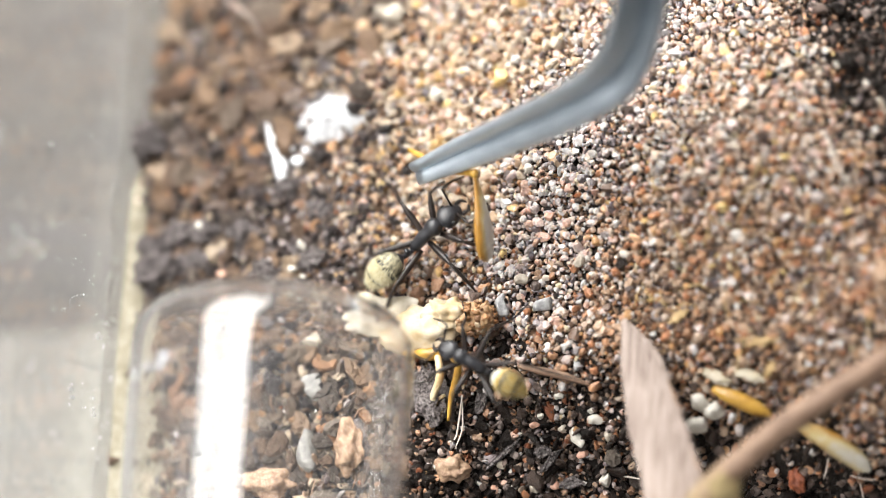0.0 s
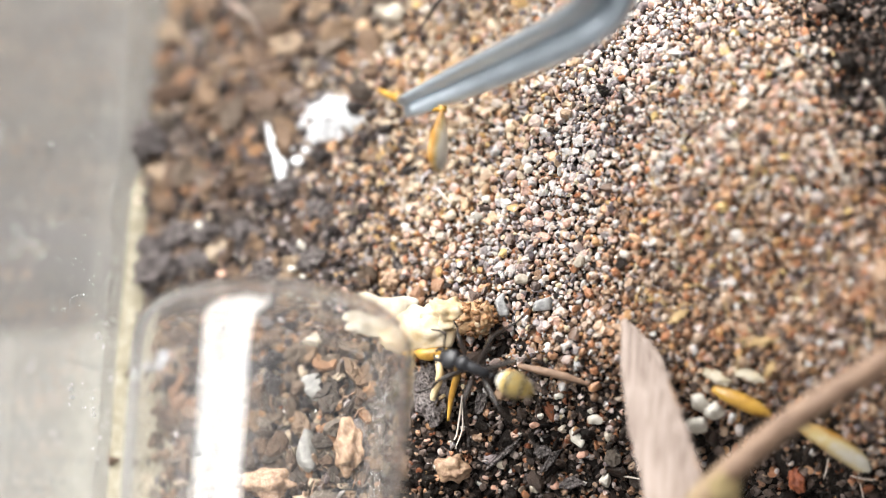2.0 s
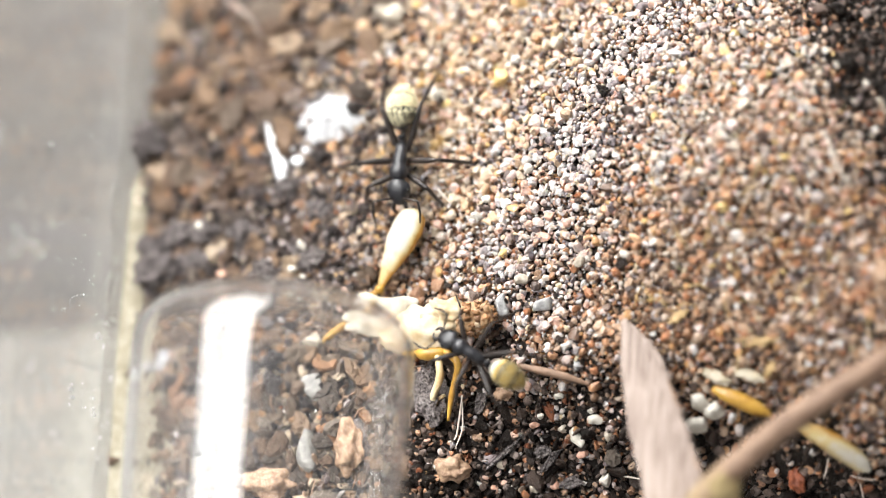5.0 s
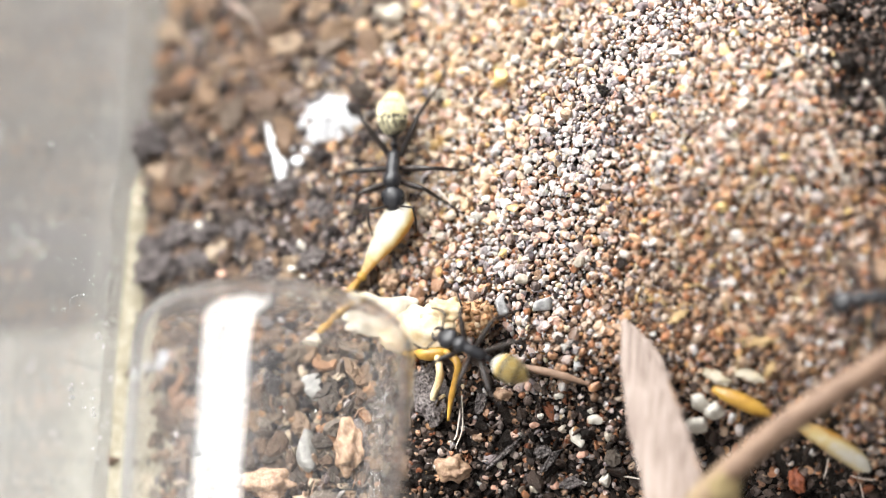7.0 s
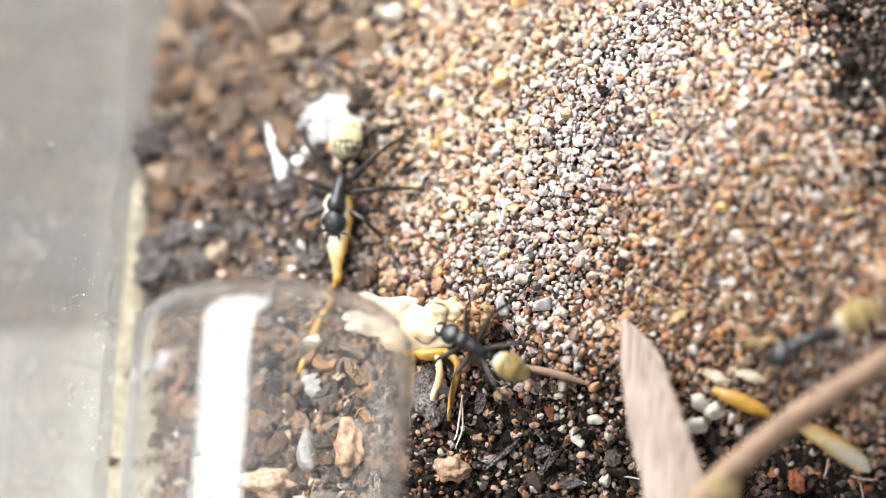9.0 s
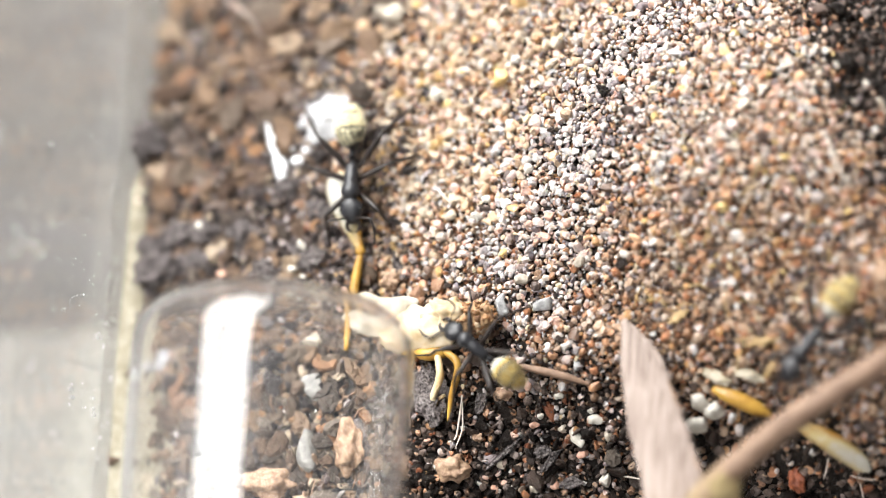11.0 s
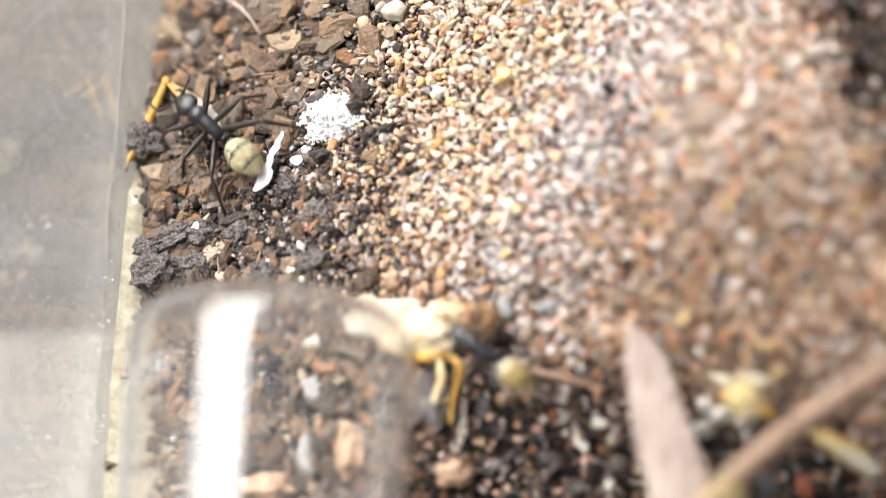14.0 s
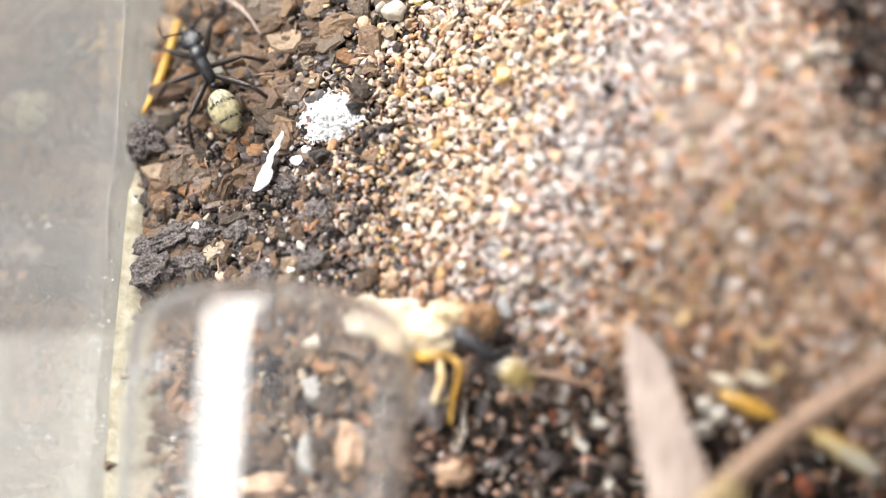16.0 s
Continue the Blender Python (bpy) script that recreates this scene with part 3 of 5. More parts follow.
def tank():
    bm = bmesh.new()
    nx, ny = 90, 70
    xs, ys = np.linspace(WALL_X, 60, nx), np.linspace(-45, 46, ny)
    grid = [[bm.verts.new((x, y, ground(x, y) - 0.35 + 0.25 * noise.noise(Vector((x * 0.4, y * 0.4, 1))))) for y in ys] for x in xs]
    for i in range(nx - 1):
        for j in range(ny - 1):
            bm.faces.new((grid[i][j], grid[i + 1][j], grid[i + 1][j + 1], grid[i][j + 1]))
    tagged(part("ground", bm, BED), "dark brown soil bed under the sand", "soil bed", kind="structure")
    bm = bmesh.new()
    bmesh.ops.create_cube(bm, size=1.0, matrix=Matrix.Translation((WALL_X - 1.5, 0.5, 26)) @ Matrix.Diagonal((2.9, 97, 92, 1)))
    bmesh.ops.bevel(bm, geom=bm.edges[:], offset=0.5, segments=2, affect="EDGES")
    wall = tagged(part("wall_west", bm, TANK_GLASS, smooth=False), "upright smeared glass side of the tank", "tank wall", kind="structure")
    wall.visible_shadow = False
    for name, cx, cy, sx, sy in (("wall_east", 61.5, 0.5, 2.9, 97), ("wall_north", 14.8, 47.5, 90.3, 2.9), ("wall_south", 14.8, -46.5, 90.3, 2.9)):
        bm = bmesh.new()
        bmesh.ops.create_cube(bm, size=1.0, matrix=Matrix.Translation((cx, cy, 11)) @ Matrix.Diagonal((sx, sy, 62, 1)))
        tagged(part(name, bm, TANK_GLASS, smooth=False), "clear glass side of the tank", "tank wall", kind="structure").visible_shadow = False
    bm = bmesh.new()
    bmesh.ops.create_cube(bm, size=1.0, matrix=Matrix.Translation((14.8, 0.5, -17)) @ Matrix.Diagonal((90.2, 90.8, 6, 1)))
    tagged(part("tank_base", bm, PLASTER, smooth=False), "pale base plate of the tank", "tank base", kind="structure")
    bm = bmesh.new()
    bmesh.ops.create_cube(bm, size=1.0, matrix=Matrix.Translation((0, 0, -30)) @ Matrix.Diagonal((420, 380, 20, 1)))
    tagged(part("table_top", bm, TABLE, smooth=False), "light grey table under the tank", "table", kind="structure")
    # added sheet; its paleness stands for the vial's reflection in the glass
    bm = bmesh.new()
    bmesh.ops.create_cube(bm, size=1.0, matrix=Matrix.Translation((-85, -54.3, -19.85)) @ Matrix.Rotation(radians(2), 4, "Z") @ Matrix.Diagonal((100, 100, 0.2, 1)))
    tagged(part("glare_sheet", bm, GLARE_PALE, smooth=False), "pale sheet added on the table to stand for the vial glare in the glass", "paper")
    # plaster smeared along the foot of the glass
    bm = bmesh.new()
    rows = []
    for j in range(92):
        y = -44.5 + j * 0.58
        wide = np.interp(y, [-60, -22, -10, 2, 6.5, 8.5], [7.0, 6.6, 4.0, 2.3, 1.8, 0.4]) * (1 + 0.35 * noise.noise(Vector((y * 0.8, 2, 0))))
        high = np.interp(y, [-60, 0, 6, 8.5], [1.3, 1.2, 1.0, 0.2])
        ring = []
        for k in range(7):
            u = k / 6
            x = WALL_X + 0.02 + wide * u
            ring.append(bm.verts.new((x, y, ground(x, y) - 0.6 + (high + 0.5) * (1 - u ** 3) + 0.25 * noise.noise(Vector((x, y * 0.9, 4))))))
        rows.append(ring)
    for a, b in zip(rows, rows[1:]):
        for k in range(6):
            bm.faces.new((a[k], a[k + 1], b[k + 1], b[k]))
    tagged(part("plaster_seam", bm, PLASTER), "crumbly cream plaster along the foot of the glass", "plaster", kind="structure")


def residue():
    """A cloudy film of dried plaster low on the inside of the glass."""
    m, nodes, links, shader = material("dried_film")
    shader.inputs["Base Color"].default_value = (0.62, 0.60, 0.55, 1)
    shader.inputs["Roughness"].default_value = 0.8
    n = noise_at(nodes, links, 500, 6, 0.7)
    r = ramp_of(nodes, [(0.3, (0.05,) * 3), (0.75, (0.45,) * 3)])
    links.new(n.outputs[0], r.inputs[0])
    links.new(r.outputs[0], shader.inputs["Alpha"])
    bm = bmesh.new()
    rows = []
    for j in range(90):
        y = -44 + j
        top = 5.0 + 1.5 * noise.noise(Vector((y * 0.15, 0, 3)))
        rows.append([bm.verts.new((WALL_X + 0.03 + dx, y, z)) for dx, z in ((0, -4.0), (0, top), (0.03, top), (0.03, -4.0))])
    for a, b in zip(rows, rows[1:]):
        for k in range(4):
            bm.faces.new((a[k], a[(k + 1) % 4], b[(k + 1) % 4], b[k]))
    spots = bmesh.new()
    rng = random.Random(17)
    for p in ((-30.40, -15.38, 29.16), (-30.40, -15.20, 22.52), (-30.40, -14.75, 6.32), (-30.40, -18.46, 4.85), (-30.40, -5.16, 30.36), (-30.40, -2.64, 28.05), (-30.40, 4.89, 21.67), (-30.40, -5.87, 10.84), (-30.40, -8.90, 5.81), (-30.40, -15.52, 13.20), (-30.40, -4.13, 31.32), (-30.40, -4.08, 28.88), (-30.40, -3.84, 26.31), (-30.40, -5.57, 29.55), (-30.40, -4.15, 24.77), (-30.40, -4.78, 23.15), (-30.40, -6.94, 31.67), (-30.40, -6.36, 3.57), (-30.40, -11.48, 3.33), (-30.40, -15.54, 3.02), (-30.40, -2.35, 4.18)):
        for _ in range(rng.randint(1, 4)):
            e = rng.uniform(0.08, 0.22)
            blob(spots, (WALL_X + 0.08, p[1] + rng.uniform(-1.2, 1.2), p[2] + rng.uniform(-1.2, 1.2)), (0.05, e, e * rng.uniform(0.7, 1.6)), 0.2, rng.randrange(50), 1)
    for _ in range(50):  # a finer spray, thickest low down
        y, z, e = rng.gauss(-5.0, 6.5), 3.0 + abs(rng.gauss(0, 13.0)), rng.uniform(0.03, 0.09)
        blob(spots, (WALL_X + 0.06, y, z), (0.04, e, e * rng.uniform(0.8, 1.8)), 0.2, rng.randrange(50), 1)
    tagged(part("dried_droplets", spots, CHALK), "tiny white dried droplets on the glass", "residue", kind="stuff")
    tagged(part("dried_film", bm, m, smooth=False), "cloudy dried film low on the glass", "residue", kind="structure").visible_shadow = False


# ---- the vial ----
def vial():
    r, thick, top = 12.4, 0.45, 6.2
    root = thing("glass_vial", "clear glass vial with a rounded end lying on the soil", "vial", pose(-0.01223, -0.01184, 0.0118))
    y_end = 6.4
    outer, inner = [], []
    for k in range(25):
        a = math.pi / 2 * min(k / 24, 1.0 - 1e-7)
        outer.append((r * math.sin(a) ** 0.74 if k else 0.0, y_end - top + top * math.cos(a) ** 0.8))
        inner.append(((r - thick) * math.sin(a) ** 0.74 if k else 0.0, y_end - top + (top - thick) * math.cos(a) ** 0.8))
    for k in range(1, 20):
        y = y_end - top - 0.4 * k if k < 8 else y_end - top - 3.2 - (k - 8) * 2.2
        outer.append((r, y))
        inner.append((r - thick, y))
    profile = outer + inner[::-1]
    bm = bmesh.new()
    n, rings = 72, []
    for rad, y in profile:
        if rad < 1e-6:
            rings.append([bm.verts.new((0, y, 0))])
        else:
            rings.append([bm.verts.new((rad * math.cos(2 * math.pi * k / n), y, rad * math.sin(2 * math.pi * k / n))) for k in range(n)])
    for a, b in zip(rings, rings[1:]):
        for k in range(n):
            j = (k + 1) % n
            if len(a) == 1:
                bm.faces.new((a[0], b[j], b[k]))
            elif len(b) == 1:
                bm.faces.new((a[k], a[j], b[0]))
            else:
                bm.faces.new((a[k], a[j], b[j], b[k]))
    part("glass", bm, VIAL_GLASS, root).visible_shadow = False
    rng = random.Random(3)
    for turn, y, size in ((-30, -2.2, 0.75), (-33, -2.9, 0.4), (-52, -3.2, 0.35), (-43, -2.7, 0.45), (-38, -2.6, 0.3), (76, -7.6, 0.3), (74, -5.1, 0.25), (60, 0.6, 0.25)):
        bm = bmesh.new()
        a = radians(turn)
        for _ in range(9):
            b, dy = a + rng.gauss(0, 0.5) * size / r, y + rng.gauss(0, 0.45) * size
            e = size * rng.uniform(0.1, 0.34)
            blob(bm, ((r + 0.01) * math.sin(b), dy, (r + 0.01) * math.cos(b)), (e * 1.3, e, 0.03), 0.4, rng.randrange(90), 2)
        part("smudge", bm, SMUDGE, root, "whitish dried smudge")


# ---- ants ----
def ant(label, group="ants", tail=None):
    """A black ant with a downy yellow abdomen, 10 mm long, facing +x. Returns it and its legs."""
    root = thing("ant", label, "ant", group=group)
    root.scale = (1.15, 1.15, 1.15)
    bm = bmesh.new()
    sweep(bm, bent([(1.95, 0, 2.3), (1.3, 0, 2.62), (0.5, 0, 2.6), (-0.4, 0, 2.4), (-1.25, 0, 2.1)], 6), along([0.2, 0.48, 0.7, 0.76, 0.7, 0.54, 0.54, 0.56, 0.5, 0.5, 0.46, 0.26], 25), 16, 0.85)
    part("thorax", bm, ANT, root)
    bm = bmesh.new()
    blob(bm, (-1.65, 0, 2.25), (0.22, 0.34, 0.5), 0.05, 1, 2)
    sweep(bm, [(-1.1, 0, 2.05), (-1.65, 0, 2.0), (-2.3, 0, 2.15)], [0.2, 0.24, 0.2], 8)
    part("petiole", bm, ANT, root)
    bm = bmesh.new()
    for v in blob(bm, (2.75, 0, 2.3), (0.96, 0.8, 0.6), 0.03, 2, 4):
        u = (v.co.x - 2.75) / 1.0
        v.co.y = math.copysign(abs(v.co.y) ** 0.82, v.co.y) * (1.08 - 0.26 * u)
        v.co.x -= 0.22 * max(0.0, -u) * max(0.0, 1 - abs(v.co.y) * 1.6)
        v.co.z -= 0.30 * (v.co.x - 2.75)
    head = part("head", bm, ANT, root)
    for s in (1, -1):
        bm = bmesh.new()
        blob(bm, (2.65, 0.78 * s, 2.55), (0.24, 0.14, 0.22), 0, 0, 2)
        part("eye", bm, EYE_BLACK, head)
        bm = bmesh.new()
        sweep(bm, bent([(3.5, 0.45 * s, 2.0), (4.0, 0.5 * s, 1.85), (4.3, 0.12 * s, 1.75)], 3), along([0.2, 0.17, 0.06], 7), 6)
        part("mandible", bm, ANT_LEG, head)
        bm = bmesh.new()
        pts = [(3.3, 0.35 * s, 2.5), (3.45, 0.95 * s, 2.85), (3.6, 1.7 * s, 3.05), (3.72, 1.8 * s, 3.05), (4.5, 1.9 * s, 2.6), (5.4, 1.75 * s, 2.0)]
        sweep(bm, pts, [0.09, 0.08, 0.09, 0.1, 0.1, 0.06], 6)
        part("antenna", bm, ANT_LEG, head)
    # abdomen: three overlapping plates, dark at their front rims, yellow down behind
    bm = bmesh.new()
    stops, band_end = 40, 16 if tail is None else 11
    prof = []
    for i in range(stops):
        u = i / (stops - 1)
        x = -2.2 - 3.55 * u
        rad = 1.17 * math.sin(math.pi * min(max(u, 0.0), 1) ** 0.85) ** 0.68 if 0 < u < 1 else 0.12
        seg = 0.0 if u < 0.09 or 0.375 < u < 0.455 or 0.675 < u < 0.72 else 1.0
        prof.append(((x, 0, 2.2 + 0.55 * math.sin(math.pi * u) ** 0.8), rad * (1.0 if seg else 0.955) + 0.02, seg))
    rings = sweep(bm, [p for p, _, _ in prof], [r for _, r, _ in prof], 20, 0.92)
    bm.faces.ensure_lookup_table()
    for i in range(stops - 1):
        dark = prof[i][2] < 0.5
        for k in range(20):
            bm.faces[i * 20 + k].material_index = 1 if dark else 2 if i < band_end else 0
    abdomen = part("abdomen", bm, [tail or DOWN, ANT, DUSKY if tail is None else PALE_DOWN], root, "banded black abdomen with pale yellow down")
    bm = bmesh.new()
    rng = random.Random(5)
    for _ in range(900):
        i = rng.randrange(5, stops - 2)
        p, r, _ = prof[i]
        a = rng.uniform(-0.4, math.pi + 0.4)
        n = Vector((0, math.cos(a), math.sin(a)))
        base = Vector(p) + n * r * 0.98
        tip = base + n * 0.14 + Vector((-0.38, rng.uniform(-0.08, 0.08), rng.uniform(-0.05, 0.05)))
        side = n.cross(Vector((1, 0, 0))) * 0.022
        top = n * 0.02
        a0, b0, c0, t0 = (bm.verts.new(q) for q in (base - side, base + side, base + top, tip))
        for tri in ((a0, b0, t0), (b0, c0, t0), (c0, a0, t0)):
            bm.faces.new(tri)
    part("down", bm, HAIR if tail is None else DOWN, abdomen, "fine pale hairs")
    legs = []
    for name, x, angle, lf, lt, ls in (("front", 1.2, 55, 2.5, 2.6, 1.5), ("middle", 0.1, 95, 2.9, 3.4, 2.1), ("hind", -0.8, 146, 3.6, 4.2, 2.6)):
        for s in (1, -1):
            a = radians(angle * s)
            way = Vector((math.cos(a), math.sin(a), 0))
            knee = way * lf * 0.95 + Vector((0, 0, lf * 0.3))
            b = a + radians(-14 * s if name == "front" else 12 * s)
            way2 = Vector((math.cos(b), math.sin(b), 0))
            drop = 1.75 + knee.z
            ankle = knee + way2 * math.sqrt(max(lt * lt - (drop - 0.25) ** 2, 0.8)) + Vector((0, 0, -(drop - 0.25)))
            toe = ankle + way2 * ls + Vector((0, 0, -0.2))
            hip = pose(x * MM, 0.42 * s * MM, 1.8 * MM)
            bm = bmesh.new()
            sweep(bm, bent([(0, 0, 0), way * 0.5 + Vector((0, 0, 0.15)), knee * 0.6, knee], 3), along([0.23, 0.22, 0.27, 0.24, 0.13], 10), 7)
            leg = part("leg", bm, ANT_LEG, root, "", hip)
            bm = bmesh.new()
            sweep(bm, [knee, knee.lerp(ankle, 0.1), knee.lerp(ankle, 0.5), ankle], [0.12, 0.16, 0.15, 0.09], 7)
            part("shin", bm, ANT_LEG, leg)
            bm = bmesh.new()
            sweep(bm, [ankle, ankle.lerp(toe, 0.5) + Vector((0, 0, 0.08)), toe], [0.09, 0.075, 0.045], 6)
            part("foot", bm, ANT_LEG, leg)
            legs.append((leg, x, s))
    return root, legs


CARRIER, CARRIER_LEGS = ant("black ant with a downy yellow abdomen hauling the cricket leg")
FEEDER, FEEDER_LEGS = ant("black ant with a golden abdomen feeding on the pale bait", tail=GOLD_DOWN)
FEEDER.scale = (1.0, 1.0, 1.0)
ROAMER, ROAMER_LEGS = ant("black ant with a golden yellow abdomen climbing about the twig", tail=GOLD_DOWN)


# ---- the cricket leg that is handed over ----
def cricket_leg(label, place=None, tip=9.2):
    """A hind leg: thigh along +x from the knee, shin turning about the knee."""
    root = thing("cricket_leg", label, "insect leg", place)
    bm = bmesh.new()
    sweep(bm, bent([(0, 0, 0), (1.5, 0, 0.1), (3.5, 0, 0.15), (5.5, 0, 0.1), (7.2, 0, 0), (7.8, 0, -0.1)], 4), along([0.3, 0.5, 0.98, 1.42, 1.52, 1.15, 0.3], 21), 18, 0.42)
    part("thigh", bm, THIGH, root, "pale golden thigh")
    bm = bmesh.new()
    blob(bm, (0, 0, 0), (0.5, 0.45, 0.42), 0.15, 3, 2)
    part("knee", bm, AMBER, root)
    bm = bmesh.new()
    sweep(bm, bent([(0, 0, 0), (0.8, 0, 0.05), (3, 0, 0.2), (6.2, 0, 0.1), (tip, 0.25, -0.2)], 4), along([0.22, 0.3, 0.42, 0.45, 0.36, 0.2], 17), 9)
    for i in range(5):
        for s in (1, -1):
            x = 3.0 + i * 0.9
            sweep(bm, [(x, 0.25 * s, 0.1), (x + 0.5, 0.62 * s, 0.25)], [0.07, 0.02], 5)
    shin = part("shin", bm, AMBER, root, "amber shin with small spines")
    return root, shin


LEG, SHIN = cricket_leg("pale golden cricket leg with an amber shin, carried over the soil")


# ---- tweezers ----
def tweezers():
    root = thing("tweezers", "brushed steel tweezers with bent tips", "tweezers")
    tip = Vector((-1.61, 6.84, 5.16))
    marks = [Vector(v) - tip for v in ((-2.44, 6.63, 4.74), (3.10, 8.13, 7.43), (9.21, 9.43, 11.26), (15.30, 10.80, 15.42), (19.00, 12.52, 18.06), (21.19, 15.33, 21.07), (22.79, 19.67, 25.27), (25.66, 30.78, 36.44), (31.34, 44.97, 59.79))]
    for s in (1, -1):
        bm = bmesh.new()
        pts = bent(marks, 7)
        rad = [r * (0.8 if s > 0 else 1.16) for r in along([0.62, 0.9, 1.08, 1.25, 1.42, 1.42, 1.4, 1.5, 1.6], len(pts))]
        out = []
        for i, (p, r) in enumerate(zip(pts, rad)):
            way = (pts[min(i + 1, len(pts) - 1)] - pts[max(i - 1, 0)]).normalized()
            side = way.cross(Vector((0.3, -0.2, 0.93))).normalized() * -s
            out.append(p + side * (r * 0.8))
        sweep(bm, out, [r * 0.97 for r in rad], 24, 1.5 if s > 0 else 0.5)
        part("arm", bm, STEEL, root)
    return root


TWEEZERS = tweezers()


# ---- bait, twigs and stones ----
def bait():
    root = thing("dead_insect", "pale cream insect remains with amber legs, half eaten, on the soil", "bait", pose(-0.00218, -0.00674, 0.0))
    bm = bmesh.new()
    blob(bm, (0.4, -0.2, 1.2), (3.1, 2.1, 1.35), 0.14, 4, 4, 2.4)
    blob(bm, (2.6, 1.0, 1.5), (2.3, 1.4, 1.1), 0.3, 14, 4, 3.0)
    blob(bm, (-1.2, -0.6, 1.3), (2.0, 1.5, 1.0), 0.12, 15, 4, 2.4)
    part("body", bm, CREAM, root)
    bm = bmesh.new()
    rng = random.Random(8)
    blob(bm, (5.0, 0.9, 1.2), (1.7, 1.35, 1.2), 0.4, 9, 3, 2.0)
    for k in range(90):
        a, c = rng.uniform(0, 6.28), rng.uniform(-0.2, 1)
        d = math.sqrt(1 - c * c)
        e = rng.uniform(0.12, 0.4)
        blob(bm, (5.0 + 1.8 * d * math.cos(a), 0.9 + 1.45 * d * math.sin(a), 1.2 + 1.3 * c), (e, e * rng.uniform(0.5, 1), e * 0.8), 0.6, k, 2, 1.6)
    part("crust", bm, CRUST, root, "brown crumbly end of the body")
    bm = bmesh.new()
    for v in blob(bm, (-3.4, 1.3, 1.3), (3.6, 1.6, 0.3), 0.3, 6, 4, 1.4):
        v.co.z += 0.12 * v.co.y + 0.15 * math.sin(v.co.x * 2.2)
    part("wing", bm, WING, root, "white papery wing")
    bm = bmesh.new()
    blob(bm, (1.2, -2.4, 1.5), (1.6, 0.7, 0.6), 0.2, 8, 2)
    part("belly_plate", bm, AMBER, root, "amber plate")
    for mat, pts in ((PALE, [(1.8, -2.2, 1.6), (2.4, -4.6, 2.2), (1.6, -6.4, 1.2), (2.6, -6.0, 0.8)]), (AMBER, [(2.6, -2.2, 1.8), (4.0, -3.6, 2.2), (3.3, -6.2, 1.2), (2.9, -8.2, 0.4)])):
        bm = bmesh.new()
        line = bent(pts, 5)
        sweep(bm, line, along([0.3, 0.36, 0.28, 0.14], len(line)), 8)
        part("leg", bm, mat, root)


def twig_and_wood():
    # flat splinter of weathered wood
    bm = bmesh.new()
    spine = [Vector((16.59, -6.06, 1.85)), Vector((18.33, -9.78, 1.80)), Vector((20.31, -15.88, 2.20)), Vector((22.07, -20.90, 2.40)), Vector((23.62, -27.37, 2.50))]
    line = bent(spine, 10)
    half = along([0.25, 1.9, 2.5, 2.7, 2.9], len(line))
    rows = []
    for i, (p, w) in enumerate(zip(line, half)):
        way = (line[min(i + 1, len(line) - 1)] - line[max(i - 1, 0)]).normalized()
        across = way.cross(Vector((0.25, -0.2, 0.95))).normalized()
        up = across.cross(way)
        torn = [w * (1 + 0.10 * noise.noise(Vector((i * 0.55, 3, 0)))), w * (1 + 0.28 * noise.noise(Vector((i * 0.8, 9, 0))))]
        row = []
        for k in range(17):
            u = -1 + k / 8
            e = p + across * u * torn[0 if u > 0 else 1]
            fibre = 0.07 * noise.noise(Vector((u * 5, i * 0.04, 2))) + 0.045 * noise.noise(Vector((u * 14, i * 0.07, 5)))
            row.append(bm.verts.new(e + up * (0.35 * (1 - u * u) + fibre)))
        for k in range(16, -1, -4):
            u = -1 + k / 8
            row.append(bm.verts.new(p + across * u * torn[0 if u > 0 else 1] * 0.97 - up * 0.75))
        rows.append(row)
    n = len(rows[0])
    for a, b in zip(rows, rows[1:]):
        for k in range(n):
            bm.faces.new((a[k], a[(k + 1) % n], b[(k + 1) % n], b[k]))
    bm.faces.new(rows[0])
    bm.faces.new(rows[-1])
    splinter = tagged(part("wood_splinter", bm, WOOD), "pinkish grey weathered wood splinter with torn fibres lying on the soil", "wood splinter")
    rng = random.Random(6)
    for k in range(14):  # torn fibres along its edges
        i = rng.randrange(6, len(line) - 8)
        u = 0.92 if k % 3 else -0.9
        a = line[i] + Vector((0.95, 0.3, 0.0)) * half[i] * u + Vector((0, 0, 0.25))
        b = line[i + 5] + Vector((0.95, 0.3, 0.0)) * half[i + 5] * (u + 0.12 * rng.uniform(0.3, 1.6) * u) + Vector((0, 0, rng.uniform(0.1, 0.6)))
        bm = bmesh.new()
        sweep(bm, bent([a, a.lerp(b, 0.5) + Vector((0, 0, 0.12)), b], 3), along([0.05, 0.15, 0.03], 7), 6)
        part("fibre", bm, WOOD if k % 4 else TWIG, splinter)
    bm = bmesh.new()
    line = bent([Vector((49.24, -2.35, 0.76)), Vector((43.96, -7.35, 3.00)), Vector((38.53, -11.60, 4.60)), Vector((32.89, -15.59, 5.20)), Vector((29.02, -18.82, 5.00)), Vector((25.55, -22.23, 4.40)), Vector((23.01, -26.05, 3.40))], 7)
    rings = sweep(bm, line, along([1.0, 1.08, 1.15, 1.2, 1.2, 1.4, 1.3], len(line)), 14)
    for ring in rings:
        for v in ring:
            v.co += Vector((0.12, 0.1, 0.15)) * noise.noise(v.co * 0.9)
    twig = tagged(part("twig", bm, TWIG_MOSSY), "smooth brown twig resting over the soil", "twig")
    bm = bmesh.new()
    blob(bm, (26.96, -21.43, 5.00), (1.7, 1.5, 1.2), 0.3, 12, 3, 1.6)
    part("knot", bm, MOSS, twig, "greenish yellow knot")


